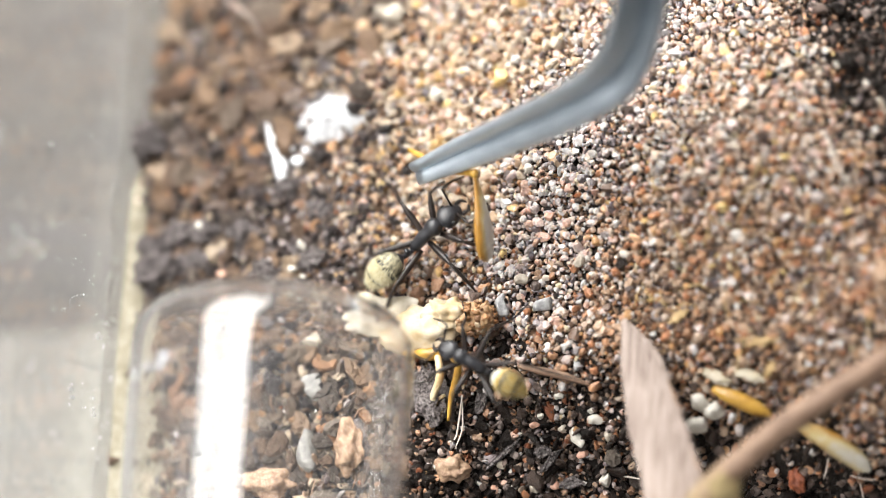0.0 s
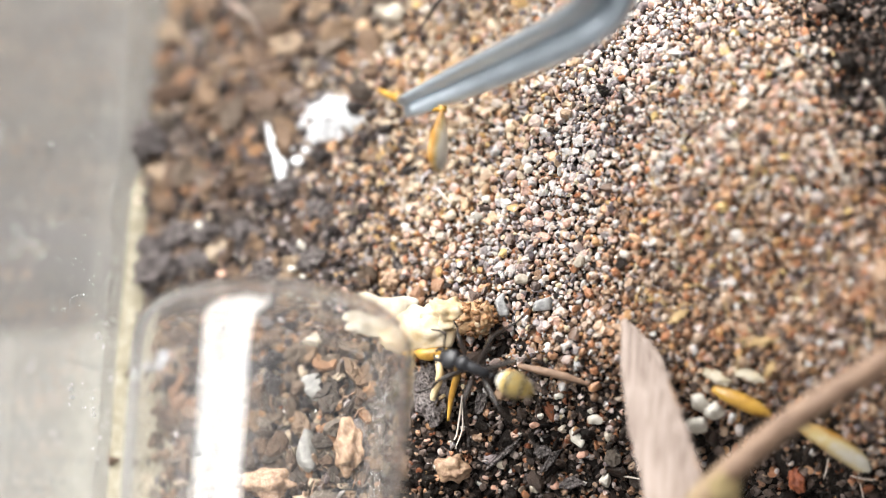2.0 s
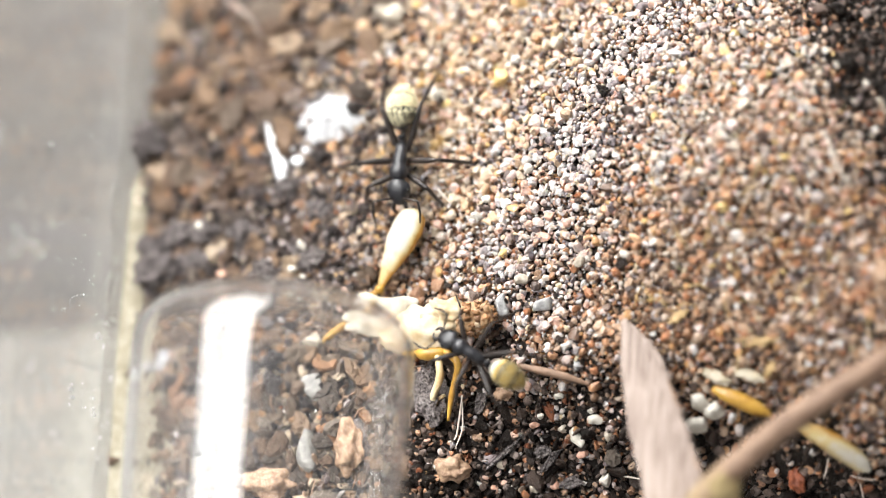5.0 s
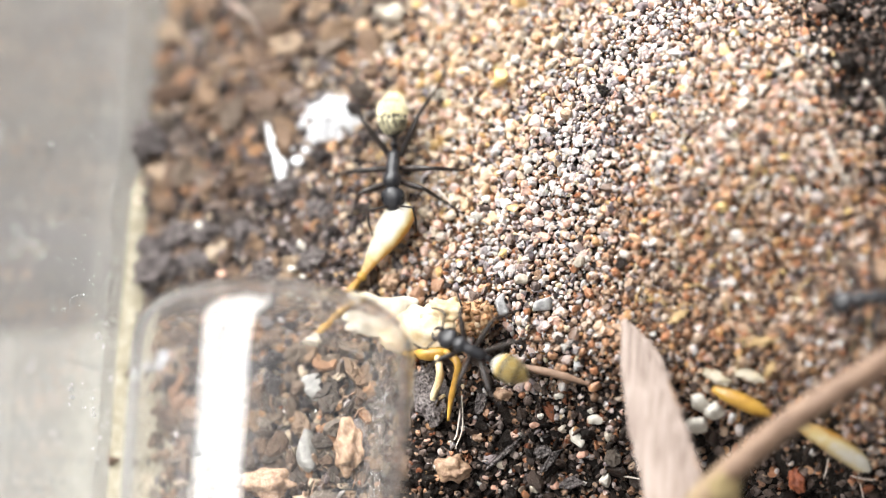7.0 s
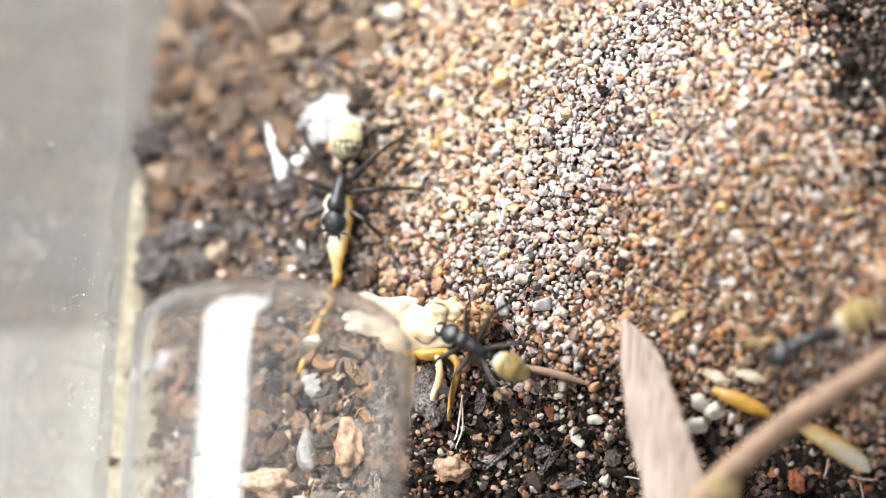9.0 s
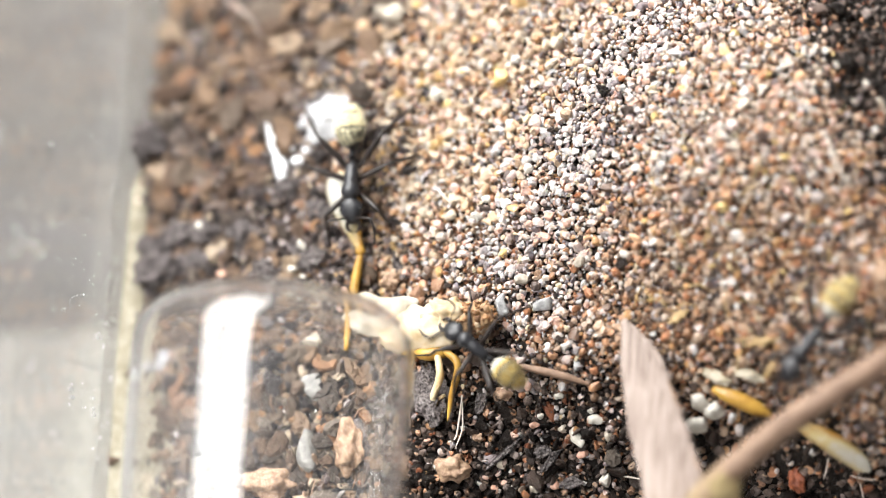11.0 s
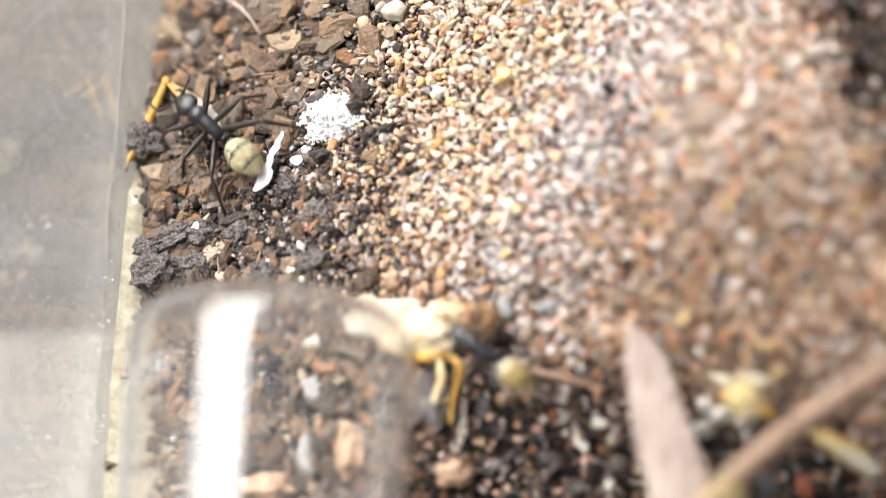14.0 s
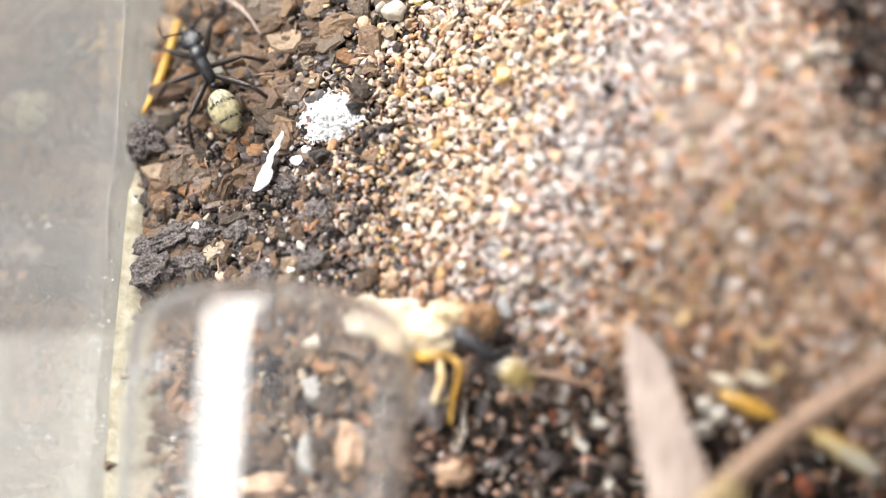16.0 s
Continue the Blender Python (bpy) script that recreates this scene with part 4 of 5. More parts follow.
def pebbles(rows):
    for spot, size, turn, mat, label in rows:
        rough = 0.34 if mat is STONE_O else 0.16
        stone("pebble", label, spot, size, mat, 20 + round(abs(spot[0] * 3e5)) % 60, rough, turn, level=4 if mat is STONE_O else 3)


def small_things():
    pebbles((  # under the vial
        ((-0.01208, -0.00784, 0.00005), (1.25, 1.15, 0.8), 0, STONE_C, "cream pebble on the soil under the vial"),
        ((-0.01177, -0.01196, 0.00011), (1.1, 1.7, 0.6), 30, STONE_D, "pale leaf-shaped flake under the vial"),
        ((-0.00800, -0.01777, -0.00007), (1.3, 2.2, 1.1), 0, STONE_O, "orange and cream stone under the vial"),
        ((-0.01191, -0.01808, -0.00003), (1.1, 2.2, 0.8), 15, STONE_D, "grey-brown stone under the vial"),
        ((-0.01534, -0.02096, 0.00011), (1.9, 1.3, 1.0), 0, STONE_O, "pinkish stone under the vial"),
    ))
    pebbles((  # on the soil by the glass
        ((-0.00682, 0.02213, -0.00025), (1.2, 1.0, 0.8), 0, STONE_C, "cream pebble at the edge of the sand"),
        ((-0.00964, 0.01446, 0.00012), (0.6, 0.5, 0.4), 0, STONE_Y, "small amber pebble by the chalk"),
        ((-0.01291, 0.00371, -0.00002), (0.6, 0.5, 0.5), 0, STONE_P, "pink pebble on the soil"),
        ((-0.02097, -0.00185, 0.00015), (0.7, 0.55, 0.5), 0, STONE_P, "orange-pink pebble on the soil by the vial"),
        ((-0.00794, 0.02269, -0.00033), (0.7, 0.9, 0.6), 0, STONE_C, "cream pebble at the edge of the sand"),
        ((-0.00963, 0.02033, -0.00029), (0.55, 0.5, 0.45), 0, STONE_P, "orange pebble at the edge of the sand"),
        ((-0.01428, -0.00058, 0.00057), (0.42, 0.4, 0.35), 0, STONE_W, "small white seed-like grain on the soil"),
        ((-0.01386, 0.00083, 0.00054), (0.4, 0.5, 0.35), 20, STONE_W, "small white seed-like grain on the soil"),
        ((-0.01459, -0.00141, 0.00059), (0.5, 0.42, 0.35), 0, STONE_W, "small white seed-like grain on the soil"),
        ((-0.01355, -0.00216, 0.00051), (0.35, 0.33, 0.3), 0, STONE_W, "small white seed-like grain on the soil"),
        ((-0.02350, 0.00248, 0.00077), (0.5, 0.45, 0.4), 0, STONE_W, "small white pebble on the soil"),
        ((-0.01477, 0.00871, 0.00030), (0.75, 0.55, 0.3), 20, CHALK, "white flake of the spilled powder on the soil"),
        ((-0.01560, 0.00990, 0.00020), (0.5, 0.4, 0.3), 60, CHALK, "small white crumb of the spilled powder"),
    ))
    pebbles((  # on the soil by the glass
        ((-0.01400, 0.00960, 0.00030), (0.55, 0.4, 0.3), 0, CHALK, "small white crumb of the spilled powder"),
    ))
    pebbles((  # on the sand
        ((0.00379, 0.01599, 0.00080), (0.85, 0.95, 0.6), 0, STONE_Y, "yellow translucent pebble on the sand"),
        ((0.00504, -0.00450, 0.00024), (0.8, 1.1, 0.5), 20, STONE_G, "flat grey stone flake on the sand"),
        ((0.00884, -0.00444, 0.00031), (1.3, 0.6, 0.5), 8, STONE_G, "grey banded pebble on the sand"),
        ((-0.00539, -0.00236, -0.00010), (0.9, 0.7, 0.7), 0, STONE_O, "tan pebble on the soil"),
        ((0.03967, -0.00226, 0.00134), (0.9, 1.5, 0.8), 10, STONE_O, "tan pebble on the sand heap"),
        ((0.03866, 0.01287, 0.00154), (0.8, 1.1, 0.5), 10, STONE_C, "pale grey pebble in the dark soil"),
        ((-0.00461, 0.02302, -0.00009), (0.5, 0.5, 0.45), 0, STONE_Y, "small yellow pebble at the edge of the sand"),
        ((0.00498, 0.00015, 0.00056), (0.45, 0.4, 0.35), 0, STONE_Y, "small yellow grain on the sand"),
        ((0.01199, -0.00985, -0.00053), (0.4, 0.6, 0.35), 0, STONE_G, "blue-grey grain beside the stick"),
        ((0.00305, 0.00499, 0.00053), (0.5, 0.42, 0.4), 0, STONE_W, "white quartz grain on the sand"),
        ((0.00700, 0.00768, 0.00111), (0.5, 0.5, 0.4), 0, STONE_W, "white quartz grain on the sand"),
        ((0.00917, 0.00337, 0.00106), (0.5, 0.45, 0.4), 0, STONE_P, "orange-pink grain on the sand"),
        ((0.00226, 0.00345, 0.00051), (0.6, 0.45, 0.4), 20, STONE_W, "white quartz flake on the sand"),
    ))
    pebbles((  # on the sand
        ((0.00676, -0.00232, 0.00040), (0.7, 0.6, 0.5), 0, STONE_C, "glassy tan pebble on the sand"),
        ((0.01210, -0.00076, 0.00080), (0.55, 0.6, 0.5), 0, STONE_C, "cream pebble on the sand"),
        ((-0.00220, 0.01469, 0.00011), (0.6, 0.6, 0.5), 0, STONE_W, "round white pebble on the sand"),
        ((0.00001, 0.01673, 0.00021), (0.5, 0.45, 0.4), 0, STONE_Y, "small yellow pebble on the sand"),
        ((0.00184, 0.01747, 0.00036), (0.5, 0.5, 0.4), 0, STONE_W, "white pebble on the sand"),
        ((0.00315, 0.01795, 0.00048), (0.6, 0.5, 0.4), 0, STONE_O, "rusty pebble on the sand"),
    ))
    pebbles((  # on the dark soil by the bait
        ((0.00103, -0.01897, -0.00180), (1.5, 1.2, 1.0), 0, STONE_O, "rough orange-brown clump of earth"),
        ((-0.00156, -0.01263, -0.00045), (0.42, 0.4, 0.35), 0, STONE_P, "small pink grain on the dark soil"),
        ((0.00515, -0.01225, -0.00153), (0.75, 0.6, 0.5), 0, STONE_O, "rough brown pebble beside the bait"),
        ((0.00849, -0.01402, -0.00224), (0.38, 0.33, 0.3), 0, STONE_W, "small white grain on the dark soil"),
        ((0.00794, -0.01473, -0.00252), (0.5, 0.42, 0.4), 0, STONE_P, "small orange-pink grain on the dark soil"),
        ((0.00483, -0.01822, -0.00332), (0.5, 0.46, 0.4), 0, STONE_C, "tan grain on the dark soil"),
        ((0.00921, -0.01830, -0.00424), (0.36, 0.42, 0.3), 0, STONE_O, "rusty grain on the dark soil"),
        ((0.00763, -0.02006, -0.00473), (0.5, 0.5, 0.4), 0, STONE_C, "tan grain on the dark soil"),
        ((0.00951, -0.01979, -0.00500), (0.48, 0.42, 0.4), 0, STONE_P, "pink grain on the dark soil"),
        ((0.00423, -0.02040, -0.00373), (0.42, 0.4, 0.35), 0, STONE_P, "pink grain on the dark soil"),
        ((0.00293, -0.01607, -0.00217), (0.5, 0.42, 0.4), 0, STONE_O, "brown grain on the dark soil"),
        ((0.00594, -0.01997, -0.00424), (0.3, 0.6, 0.25), -30, STONE_W, "white shell splinter on the dark soil"),
    ))
    pebbles((  # on the dark soil by the twig
        ((0.02283, -0.01265, -0.00282), (0.9, 0.85, 0.8), 0, STONE_W, "round white quartz pebble beside the twig"),
        ((0.02413, -0.01325, -0.00328), (0.95, 0.85, 0.7), 40, STONE_W, "white quartz pebble beside the twig"),
        ((0.02273, -0.01458, -0.00302), (1.05, 0.8, 0.7), 10, STONE_W, "oval cream pebble beside the twig"),
        ((0.01166, -0.01568, -0.00317), (0.6, 1.2, 0.35), 25, STONE_W, "curved white shell flake on the dark soil"),
        ((0.01343, -0.01425, -0.00258), (0.8, 0.5, 0.4), 10, STONE_W, "oval white pebble on the dark soil"),
        ((0.01399, -0.01915, -0.00537), (0.7, 0.6, 0.5), 60, STONE_W, "white pebble on the dark soil"),
        ((0.01023, -0.01236, -0.00153), (0.5, 0.32, 0.3), 20, STONE_W, "small white flake on the dark soil"),
        ((0.01308, -0.01348, -0.00216), (0.38, 0.3, 0.3), 0, STONE_W, "small white grain on the dark soil"),
        ((0.01049, -0.01501, -0.00275), (0.5, 0.42, 0.3), 30, STONE_C, "small cream flake on the dark soil"),
        ((0.01449, -0.01547, -0.00335), (0.45, 0.6, 0.3), 0, STONE_C, "greenish cream flake on the dark soil"),
        ((0.01210, -0.01710, -0.00397), (0.6, 0.42, 0.4), 10, STONE_P, "orange-pink grain on the dark soil"),
    ))
    # white chalk
    n = 2600
    a, d = RNG.uniform(0, 2 * math.pi, n), RNG.rand(n) ** 0.62
    d *= 1 + 0.14 * np.sin(3 * a + 1) * np.sin(5 * a) + RNG.normal(0, 0.09, n)
    cx, cy = -12.20, 12.56
    x, y = cx + 0.2 + 3.0 * d * np.cos(a), cy + 2.2 * d * np.sin(a)
    spots = np.stack([x, y, GROUND(x, y) + 0.45 + np.clip(1 - d, 0, 1) * RNG.uniform(0.2, 1.3, n)], 1)
    strew("chalk_powder", spots, RNG.uniform(0.05, 0.21, n) * (1.4 - 0.7 * np.clip(d, 0, 1)), CHALK, "clumped bright white powder spilled on the soil", "powder", 2, 0.3, 0.3, smooth=False)
    # thin sticks and roots
    for name, label, pts, rad, mat in (
        ("stick", "thin reddish brown stick on the sand", [(6.73, -9.87, -0.12), (9.00, -10.36, 0.12), (11.29, -10.86, -0.11), (13.23, -11.43, -0.71)], [0.25, 0.38, 0.36, 0.15], TWIG),
        ("rootlet", "fine pale curled rootlet on the dark soil", [(1.65, -12.52, -0.34), (1.45, -14.79, -0.45), (1.16, -16.27, -0.74), (0.53, -16.70, -0.64)], [0.07, 0.09, 0.09, 0.05], ROOT),
        ("rootlet", "fine pale straight rootlet on the dark soil", [(1.66, -13.11, -0.44), (1.75, -15.51, -0.66), (1.06, -17.21, -1.11)], [0.06, 0.08, 0.05], ROOT),
        ("rootlet", "fine pale rootlet on the dark soil by the twig", [(33.70, -16.70, -6.36), (33.45, -17.50, -6.96), (33.01, -18.22, -7.97)], [0.06, 0.08, 0.05], ROOT),
        ("rootlet", "fine pale rootlet on the dark soil by the twig", [(36.19, -18.46, -8.37), (36.31, -19.21, -8.94), (36.33, -19.93, -9.97)], [0.06, 0.08, 0.05], ROOT),
        ("rootlet", "fine pale rootlet lying flat on the dark soil", [(35.43, -17.92, -7.77), (36.59, -18.19, -7.90), (37.73, -18.21, -8.23)], [0.05, 0.07, 0.05], ROOT),
        ("rootlet", "fine pale rootlet on the dark soil by the splinter", [(15.21, -18.75, -4.72), (16.22, -18.87, -4.84), (17.01, -18.94, -5.21)], [0.06, 0.09, 0.05], ROOT),
        ("straw", "thin dry stalk on the sand by the twig", [(36.23, -11.41, -1.88), (37.33, -11.59, -1.92), (38.45, -11.68, -2.39)], [0.06, 0.08, 0.05], ROOT),
        ("straw", "dry yellow grass straw on the sand heap", [(34.62, 9.68, 4.24), (35.37, 7.43, 4.14), (36.81, 5.44, 2.93)], [0.1, 0.13, 0.08], ROOT),
        ("straw", "thin dry stalk on the sand", [(-1.52, 5.98, 0.68), (-0.02, 4.51, 1.01)], [0.1, 0.08], ROOT),
        ("stick", "pale woody fibre on the soil", [(-23.31, 24.10, -1.17), (-20.62, 22.17, 0.06), (-19.20, 20.20, -0.14)], [0.16, 0.22, 0.12], WOOD),
    ):
        bm = bmesh.new()
        line = bent(pts, 5)
        sweep(bm, line, along(rad, len(line)), 7)
        tagged(part(name, bm, mat), label, name)
    # husks and a rusty clump about the twig
    for label, spot, size, turn, mat, word in (
        ("pale papery husk beside the amber leg", (0.02444, -0.01050, -0.00135), (1.5, 0.5, 0.35), -28, WING, "husk"),
        ("whitish papery husk on the damp sand", (0.02721, -0.01031, -0.00119), (1.7, 0.45, 0.35), -20, WING, "husk"),
        ("golden chaff on the damp sand", (0.02873, -0.00767, 0.00027), (1.2, 0.4, 0.3), 5, STRAW, "husk"),
        ("golden chaff on the damp sand", (0.02939, -0.00989, -0.00091), (0.9, 0.35, 0.3), 60, STRAW, "husk"),
        ("yellow chaff on the sand by the splinter", (0.02141, -0.00555, 0.00102), (1.0, 0.4, 0.3), 40, STRAW, "husk"),
        ("rust-red clump of earth on the dark soil", (0.03063, -0.01822, -0.00812), (0.75, 1.2, 0.7), 20, RUST, "clod"),
    ):
        stone(word, label, spot, size, mat, 70 + int(size[0] * 10), 0.28, turn, 0, word, 0.8, "", 4)
    # shed cricket legs beside the twig
    a, b = Vector((0.03099, -0.01403, -0.00285)), Vector((0.03831, -0.01796, -0.00737))
    bm = bmesh.new()
    line = bent([(0, 0, 0), (1.5, 0.1, 0.1), (3.5, 0.2, 0.15), (5.5, 0.15, 0.1), (7.2, 0, 0), (8.4, -0.2, -0.1)], 4)
    sweep(bm, line, along([0.3, 0.55, 0.85, 1.0, 0.95, 0.8, 0.2], len(line)), 14, 0.55)
    d = b - a
    shed = part("insect_leg", bm, SHED_THIGH, None, "", pose(*a, 0, math.degrees(math.atan2(-d.z, math.hypot(d.x, d.y))), math.degrees(math.atan2(d.y, d.x))))
    tagged(shed, "cream insect thigh with amber rims lying by the twig", "insect leg")
    for label, a, b, w, mats in (("amber insect leg lying under the twig", (24.18, -11.51, -1.37), (29.27, -13.61, -2.51), 0.75, AMBER),):
        bm = bmesh.new()
        line = bent([Vector(a), Vector(a).lerp(Vector(b), 0.35) + Vector((0, 0, 0.2)), Vector(a).lerp(Vector(b), 0.7) + Vector((0, 0, 0.2)), Vector(b)], 5)
        sweep(bm, line, along([w * 0.4, w * 0.9, w, w * 0.9, w * 0.25], len(line)), 10, 0.6)
        tagged(part("insect_leg", bm, mats), label, "insect leg")


def clods():
    """Gritty dark clods and flat chips that stand out of the soil by the glass."""
    rng = random.Random(31)
    for label, spot, size, turn, tilt in (
        ("dark gritty clod of damp soil", (-0.02729, -0.00137, -0.00022), (2.3, 1.8, 1.3), 20, 0),
        ("dark gritty clod of damp soil", (-0.02366, -0.00089, -0.00002), (1.3, 1.6, 1.0), 60, 0),
        ("long dark gritty clod of damp soil", (-0.02669, 0.00134, -0.00022), (3.2, 1.1, 1.0), 24, 0),
        ("dark gritty clod of damp soil", (-0.02335, 0.00214, -0.00002), (1.4, 1.2, 0.9), 0, 0),
        ("grey crumbly clod of soil", (-0.01973, 0.00178, 0.00019), (1.3, 1.2, 0.9), 80, 0),
        ("dark clod of soil under the white flake", (-0.01549, 0.00616, -0.00005), (1.2, 1.0, 0.8), 10, 0),
        ("grey clod of soil", (-0.01240, 0.00382, -0.00004), (1.3, 1.0, 0.7), 30, 0),
        ("dark clod of soil by the glass", (-0.02970, 0.01070, -0.00033), (1.9, 1.7, 1.2), 0, 0),
        ("dark clod of soil beside the bait", (-0.00117, -0.01251, -0.00052), (1.5, 2.3, 1.1), 15, 0),
        ("grey crumbly clod of soil", (-0.01725, -0.00144, 0.00021), (1.5, 1.1, 0.8), 10, 0),
        ("dark clod of soil", (-0.01288, -0.00059, -0.00003), (1.6, 0.9, 0.8), 20, 0),
    ):
        bm = bmesh.new()
        blob(bm, (0, 0, size[2] * 0.5), size, 0.34, rng.randrange(99), 5, 2.0)
        for k in range(46):
            a, c = rng.uniform(0, 6.28), rng.uniform(0, 1)
            d = math.sqrt(1 - c * c)
            e = rng.uniform(0.07, 0.26)
            blob(bm, (size[0] * d * math.cos(a) * 0.95, size[1] * d * math.sin(a) * 0.95, size[2] * (0.5 + 0.95 * c)), (e, e * 0.9, e * 0.8), 0.3, k, 1)
        tagged(part("soil_clod", bm, CLOD, None, "", pose(*spot, tilt, 0, turn), smooth=False), label, "clod", "clods in the soil")
    for label, spot, size, turn, tx, ty in (
        ("flat brown bark flake tilted in the soil", (-0.02134, 0.00597, 0.00080), (0.75, 2.0, 0.16), -18, 24, 20),
        ("flat grey bark flake in the soil", (-0.02005, 0.00334, 0.00091), (1.5, 0.6, 0.16), 32, -20, 10),
        ("flat brown bark flake in the soil", (-0.02775, 0.01516, -0.00026), (2.2, 0.9, 0.2), 15, 15, 12),
        ("flat brown bark flake in the soil", (-0.01403, 0.02049, 0.00021), (2.0, 0.8, 0.2), -30, 18, 5),
        ("dark brown flake beside the bait", (-0.00509, -0.00067, 0.00040), (0.4, 1.1, 0.12), 10, 12, 0),
        ("black charcoal sliver on the soil", (0.00509, -0.01740, -0.00255), (2.2, 0.36, 0.25), 44, 8, 0),
        ("black charcoal flake on the soil", (0.00859, -0.01703, -0.00297), (1.1, 0.6, 0.2), 10, 14, 5),
        ("black charcoal sliver on the soil", (0.00932, -0.01772, -0.00328), (1.5, 0.4, 0.3), 55, 8, 0),
        ("grey bark flake on the dark soil", (0.01092, -0.01951, -0.00450), (1.3, 0.55, 0.2), 15, 12, 0),
        ("grey bark flake by the splinter", (0.01483, -0.01739, -0.00388), (0.8, 1.0, 0.25), 15, 12, 10),
        ("dark bark flake by the bait", (0.00317, -0.01314, -0.00098), (0.5, 1.2, 0.2), -10, 12, 10),
    ):
        bm = bmesh.new()
        n = rng.randint(8, 11)
        rim = [(math.cos(2 * math.pi * k / n), math.sin(2 * math.pi * k / n), rng.uniform(0.68, 1.12)) for k in range(n)]
        rings = [[bm.verts.new((c * q * r * size[0], d * q * r * size[1], z * size[2] + 0.12 * rng.uniform(-1, 1))) for c, d, r in rim] for q, z in ((0.8, -1), (1.0, -0.6), (1.0, 0.5), (0.82, 1.0), (0.4, 1.1))]
        for a, b in zip(rings, rings[1:]):
            for k in range(n):
                bm.faces.new((a[k], a[(k + 1) % n], b[(k + 1) % n], b[k]))
        bm.faces.new(rings[0])
        bm.faces.new(rings[-1])
        tagged(part("bark_flake", bm, CLOD if "charcoal" in label or "dark" in label else LUMP, None, "", pose(*spot, tx, ty, turn), smooth=False), label, "bark")


def paper_scrap():
    bm = bmesh.new()
    line = bent([(0.75, 3.0, 1.5), (0.45, 1.7, 1.4), (0.1, 0.5, 1.35), (0.0, -0.5, 1.25), (-0.2, -1.6, 1.1), (-0.9, -2.7, 0.9)], 6)
    rings = sweep(bm, line, along([0.1, 0.24, 0.3, 0.33, 0.34, 0.34, 0.55, 0.68, 0.6, 0.4, 0.12], len(line)), 12, 0.16)
    for i, ring in enumerate(rings):
        for v in ring:
            v.co += Vector((0.28, 0.2, 0.1)) * noise.noise(v.co * 1.7)
    return tagged(part("paper_scrap", bm, CHALK), "torn white flake lying on the soil", "flake")


SCRAP = paper_scrap()


def big_lumps():
    """Single bark lumps that show among the chips."""
    rng = random.Random(11)
    for k in range(90):
        x, y = rng.uniform(-28.5, -6), rng.uniform(-24, 25)
        if x > -12 and y > -8 and rng.random() < 0.7 or math.hypot(x + 12, y - 13) < 5 or rng.random() < 0.35:
            continue
        size = (rng.uniform(0.6, 1.3), rng.uniform(0.5, 0.9), rng.uniform(0.3, 0.6))
        stone("bark_lump", "rough brown lump of bark on the soil", (x * MM, y * MM, ground(x, y) * MM), size, LUMP, k, 0.4, rng.uniform(0, 360), rng.uniform(-25, 25), "bark", 0.5, "bark lumps on the soil", 4)


def bark_chips():
    """Flat angular bark chips, tilted over one another, on the soil beside the glass."""
    rng = random.Random(57)
    shapes = []
    for k in range(10):
        bm = bmesh.new()
        n = rng.randint(6, 8)
        long_side, short_side, thick = rng.uniform(1.2, 1.7), rng.uniform(0.65, 1.1), rng.uniform(0.2, 0.42)
        rim = [(math.cos(2 * math.pi * (j + rng.uniform(-0.25, 0.25)) / n), math.sin(2 * math.pi * (j + rng.uniform(-0.25, 0.25)) / n), rng.uniform(0.75, 1.1)) for j in range(n)]
        rings = []
        for q, z in ((0.86, -1.0), (1.0, 0.0), (0.9, 0.9), (0.45, 1.1)):
            rings.append([bm.verts.new((c * q * r * long_side, d * q * r * short_side, z * thick + 0.09 * rng.uniform(-1, 1) + 0.12 * c * c)) for c, d, r in rim])
        for a, b in zip(rings, rings[1:]):
            for j in range(n):
                bm.faces.new((a[j], a[(j + 1) % n], b[(j + 1) % n], b[j]))
        bm.faces.new(rings[0])
        bm.faces.new(rings[-1])
        shapes.append(put_mesh(bm, "bark_chip", BARK, False))
    for _ in range(330):
        x, y = rng.uniform(-29, -6.5), rng.uniform(-24, 26)
        gritty = math.exp(-((x + 12) / 7) ** 2 - ((y - 4) / 7) ** 2)
        if rng.random() < 0.8 * gritty or math.hypot(x + 12.2, y - 12.6) < 4.2 or x > -12 and y > -5 and rng.random() < 0.6:
            continue
        size = rng.uniform(0.55, 1.15) * (1.3 if y > 4 else 1.0)
        ob = new("bark_chip", shapes[rng.randrange(10)])
        ob.matrix_basis = pose(x * MM, y * MM, (ground(x, y) + rng.uniform(0.2, 0.7)) * MM, rng.uniform(-24, 24), rng.uniform(-20, 20), rng.uniform(0, 360)) @ Matrix.Diagonal((size, size, size, 1))
        tagged(ob, "flat angular brown bark chip lying on the soil", "bark chip", "bark chips on the soil")


tank()
residue()
bed_of_soil()
bed_of_sand()
coarse_grains()
outer_sand()
dry_fibres()
big_lumps()
bark_chips()
vial()
bait()
twig_and_wood()
small_things()
clods()


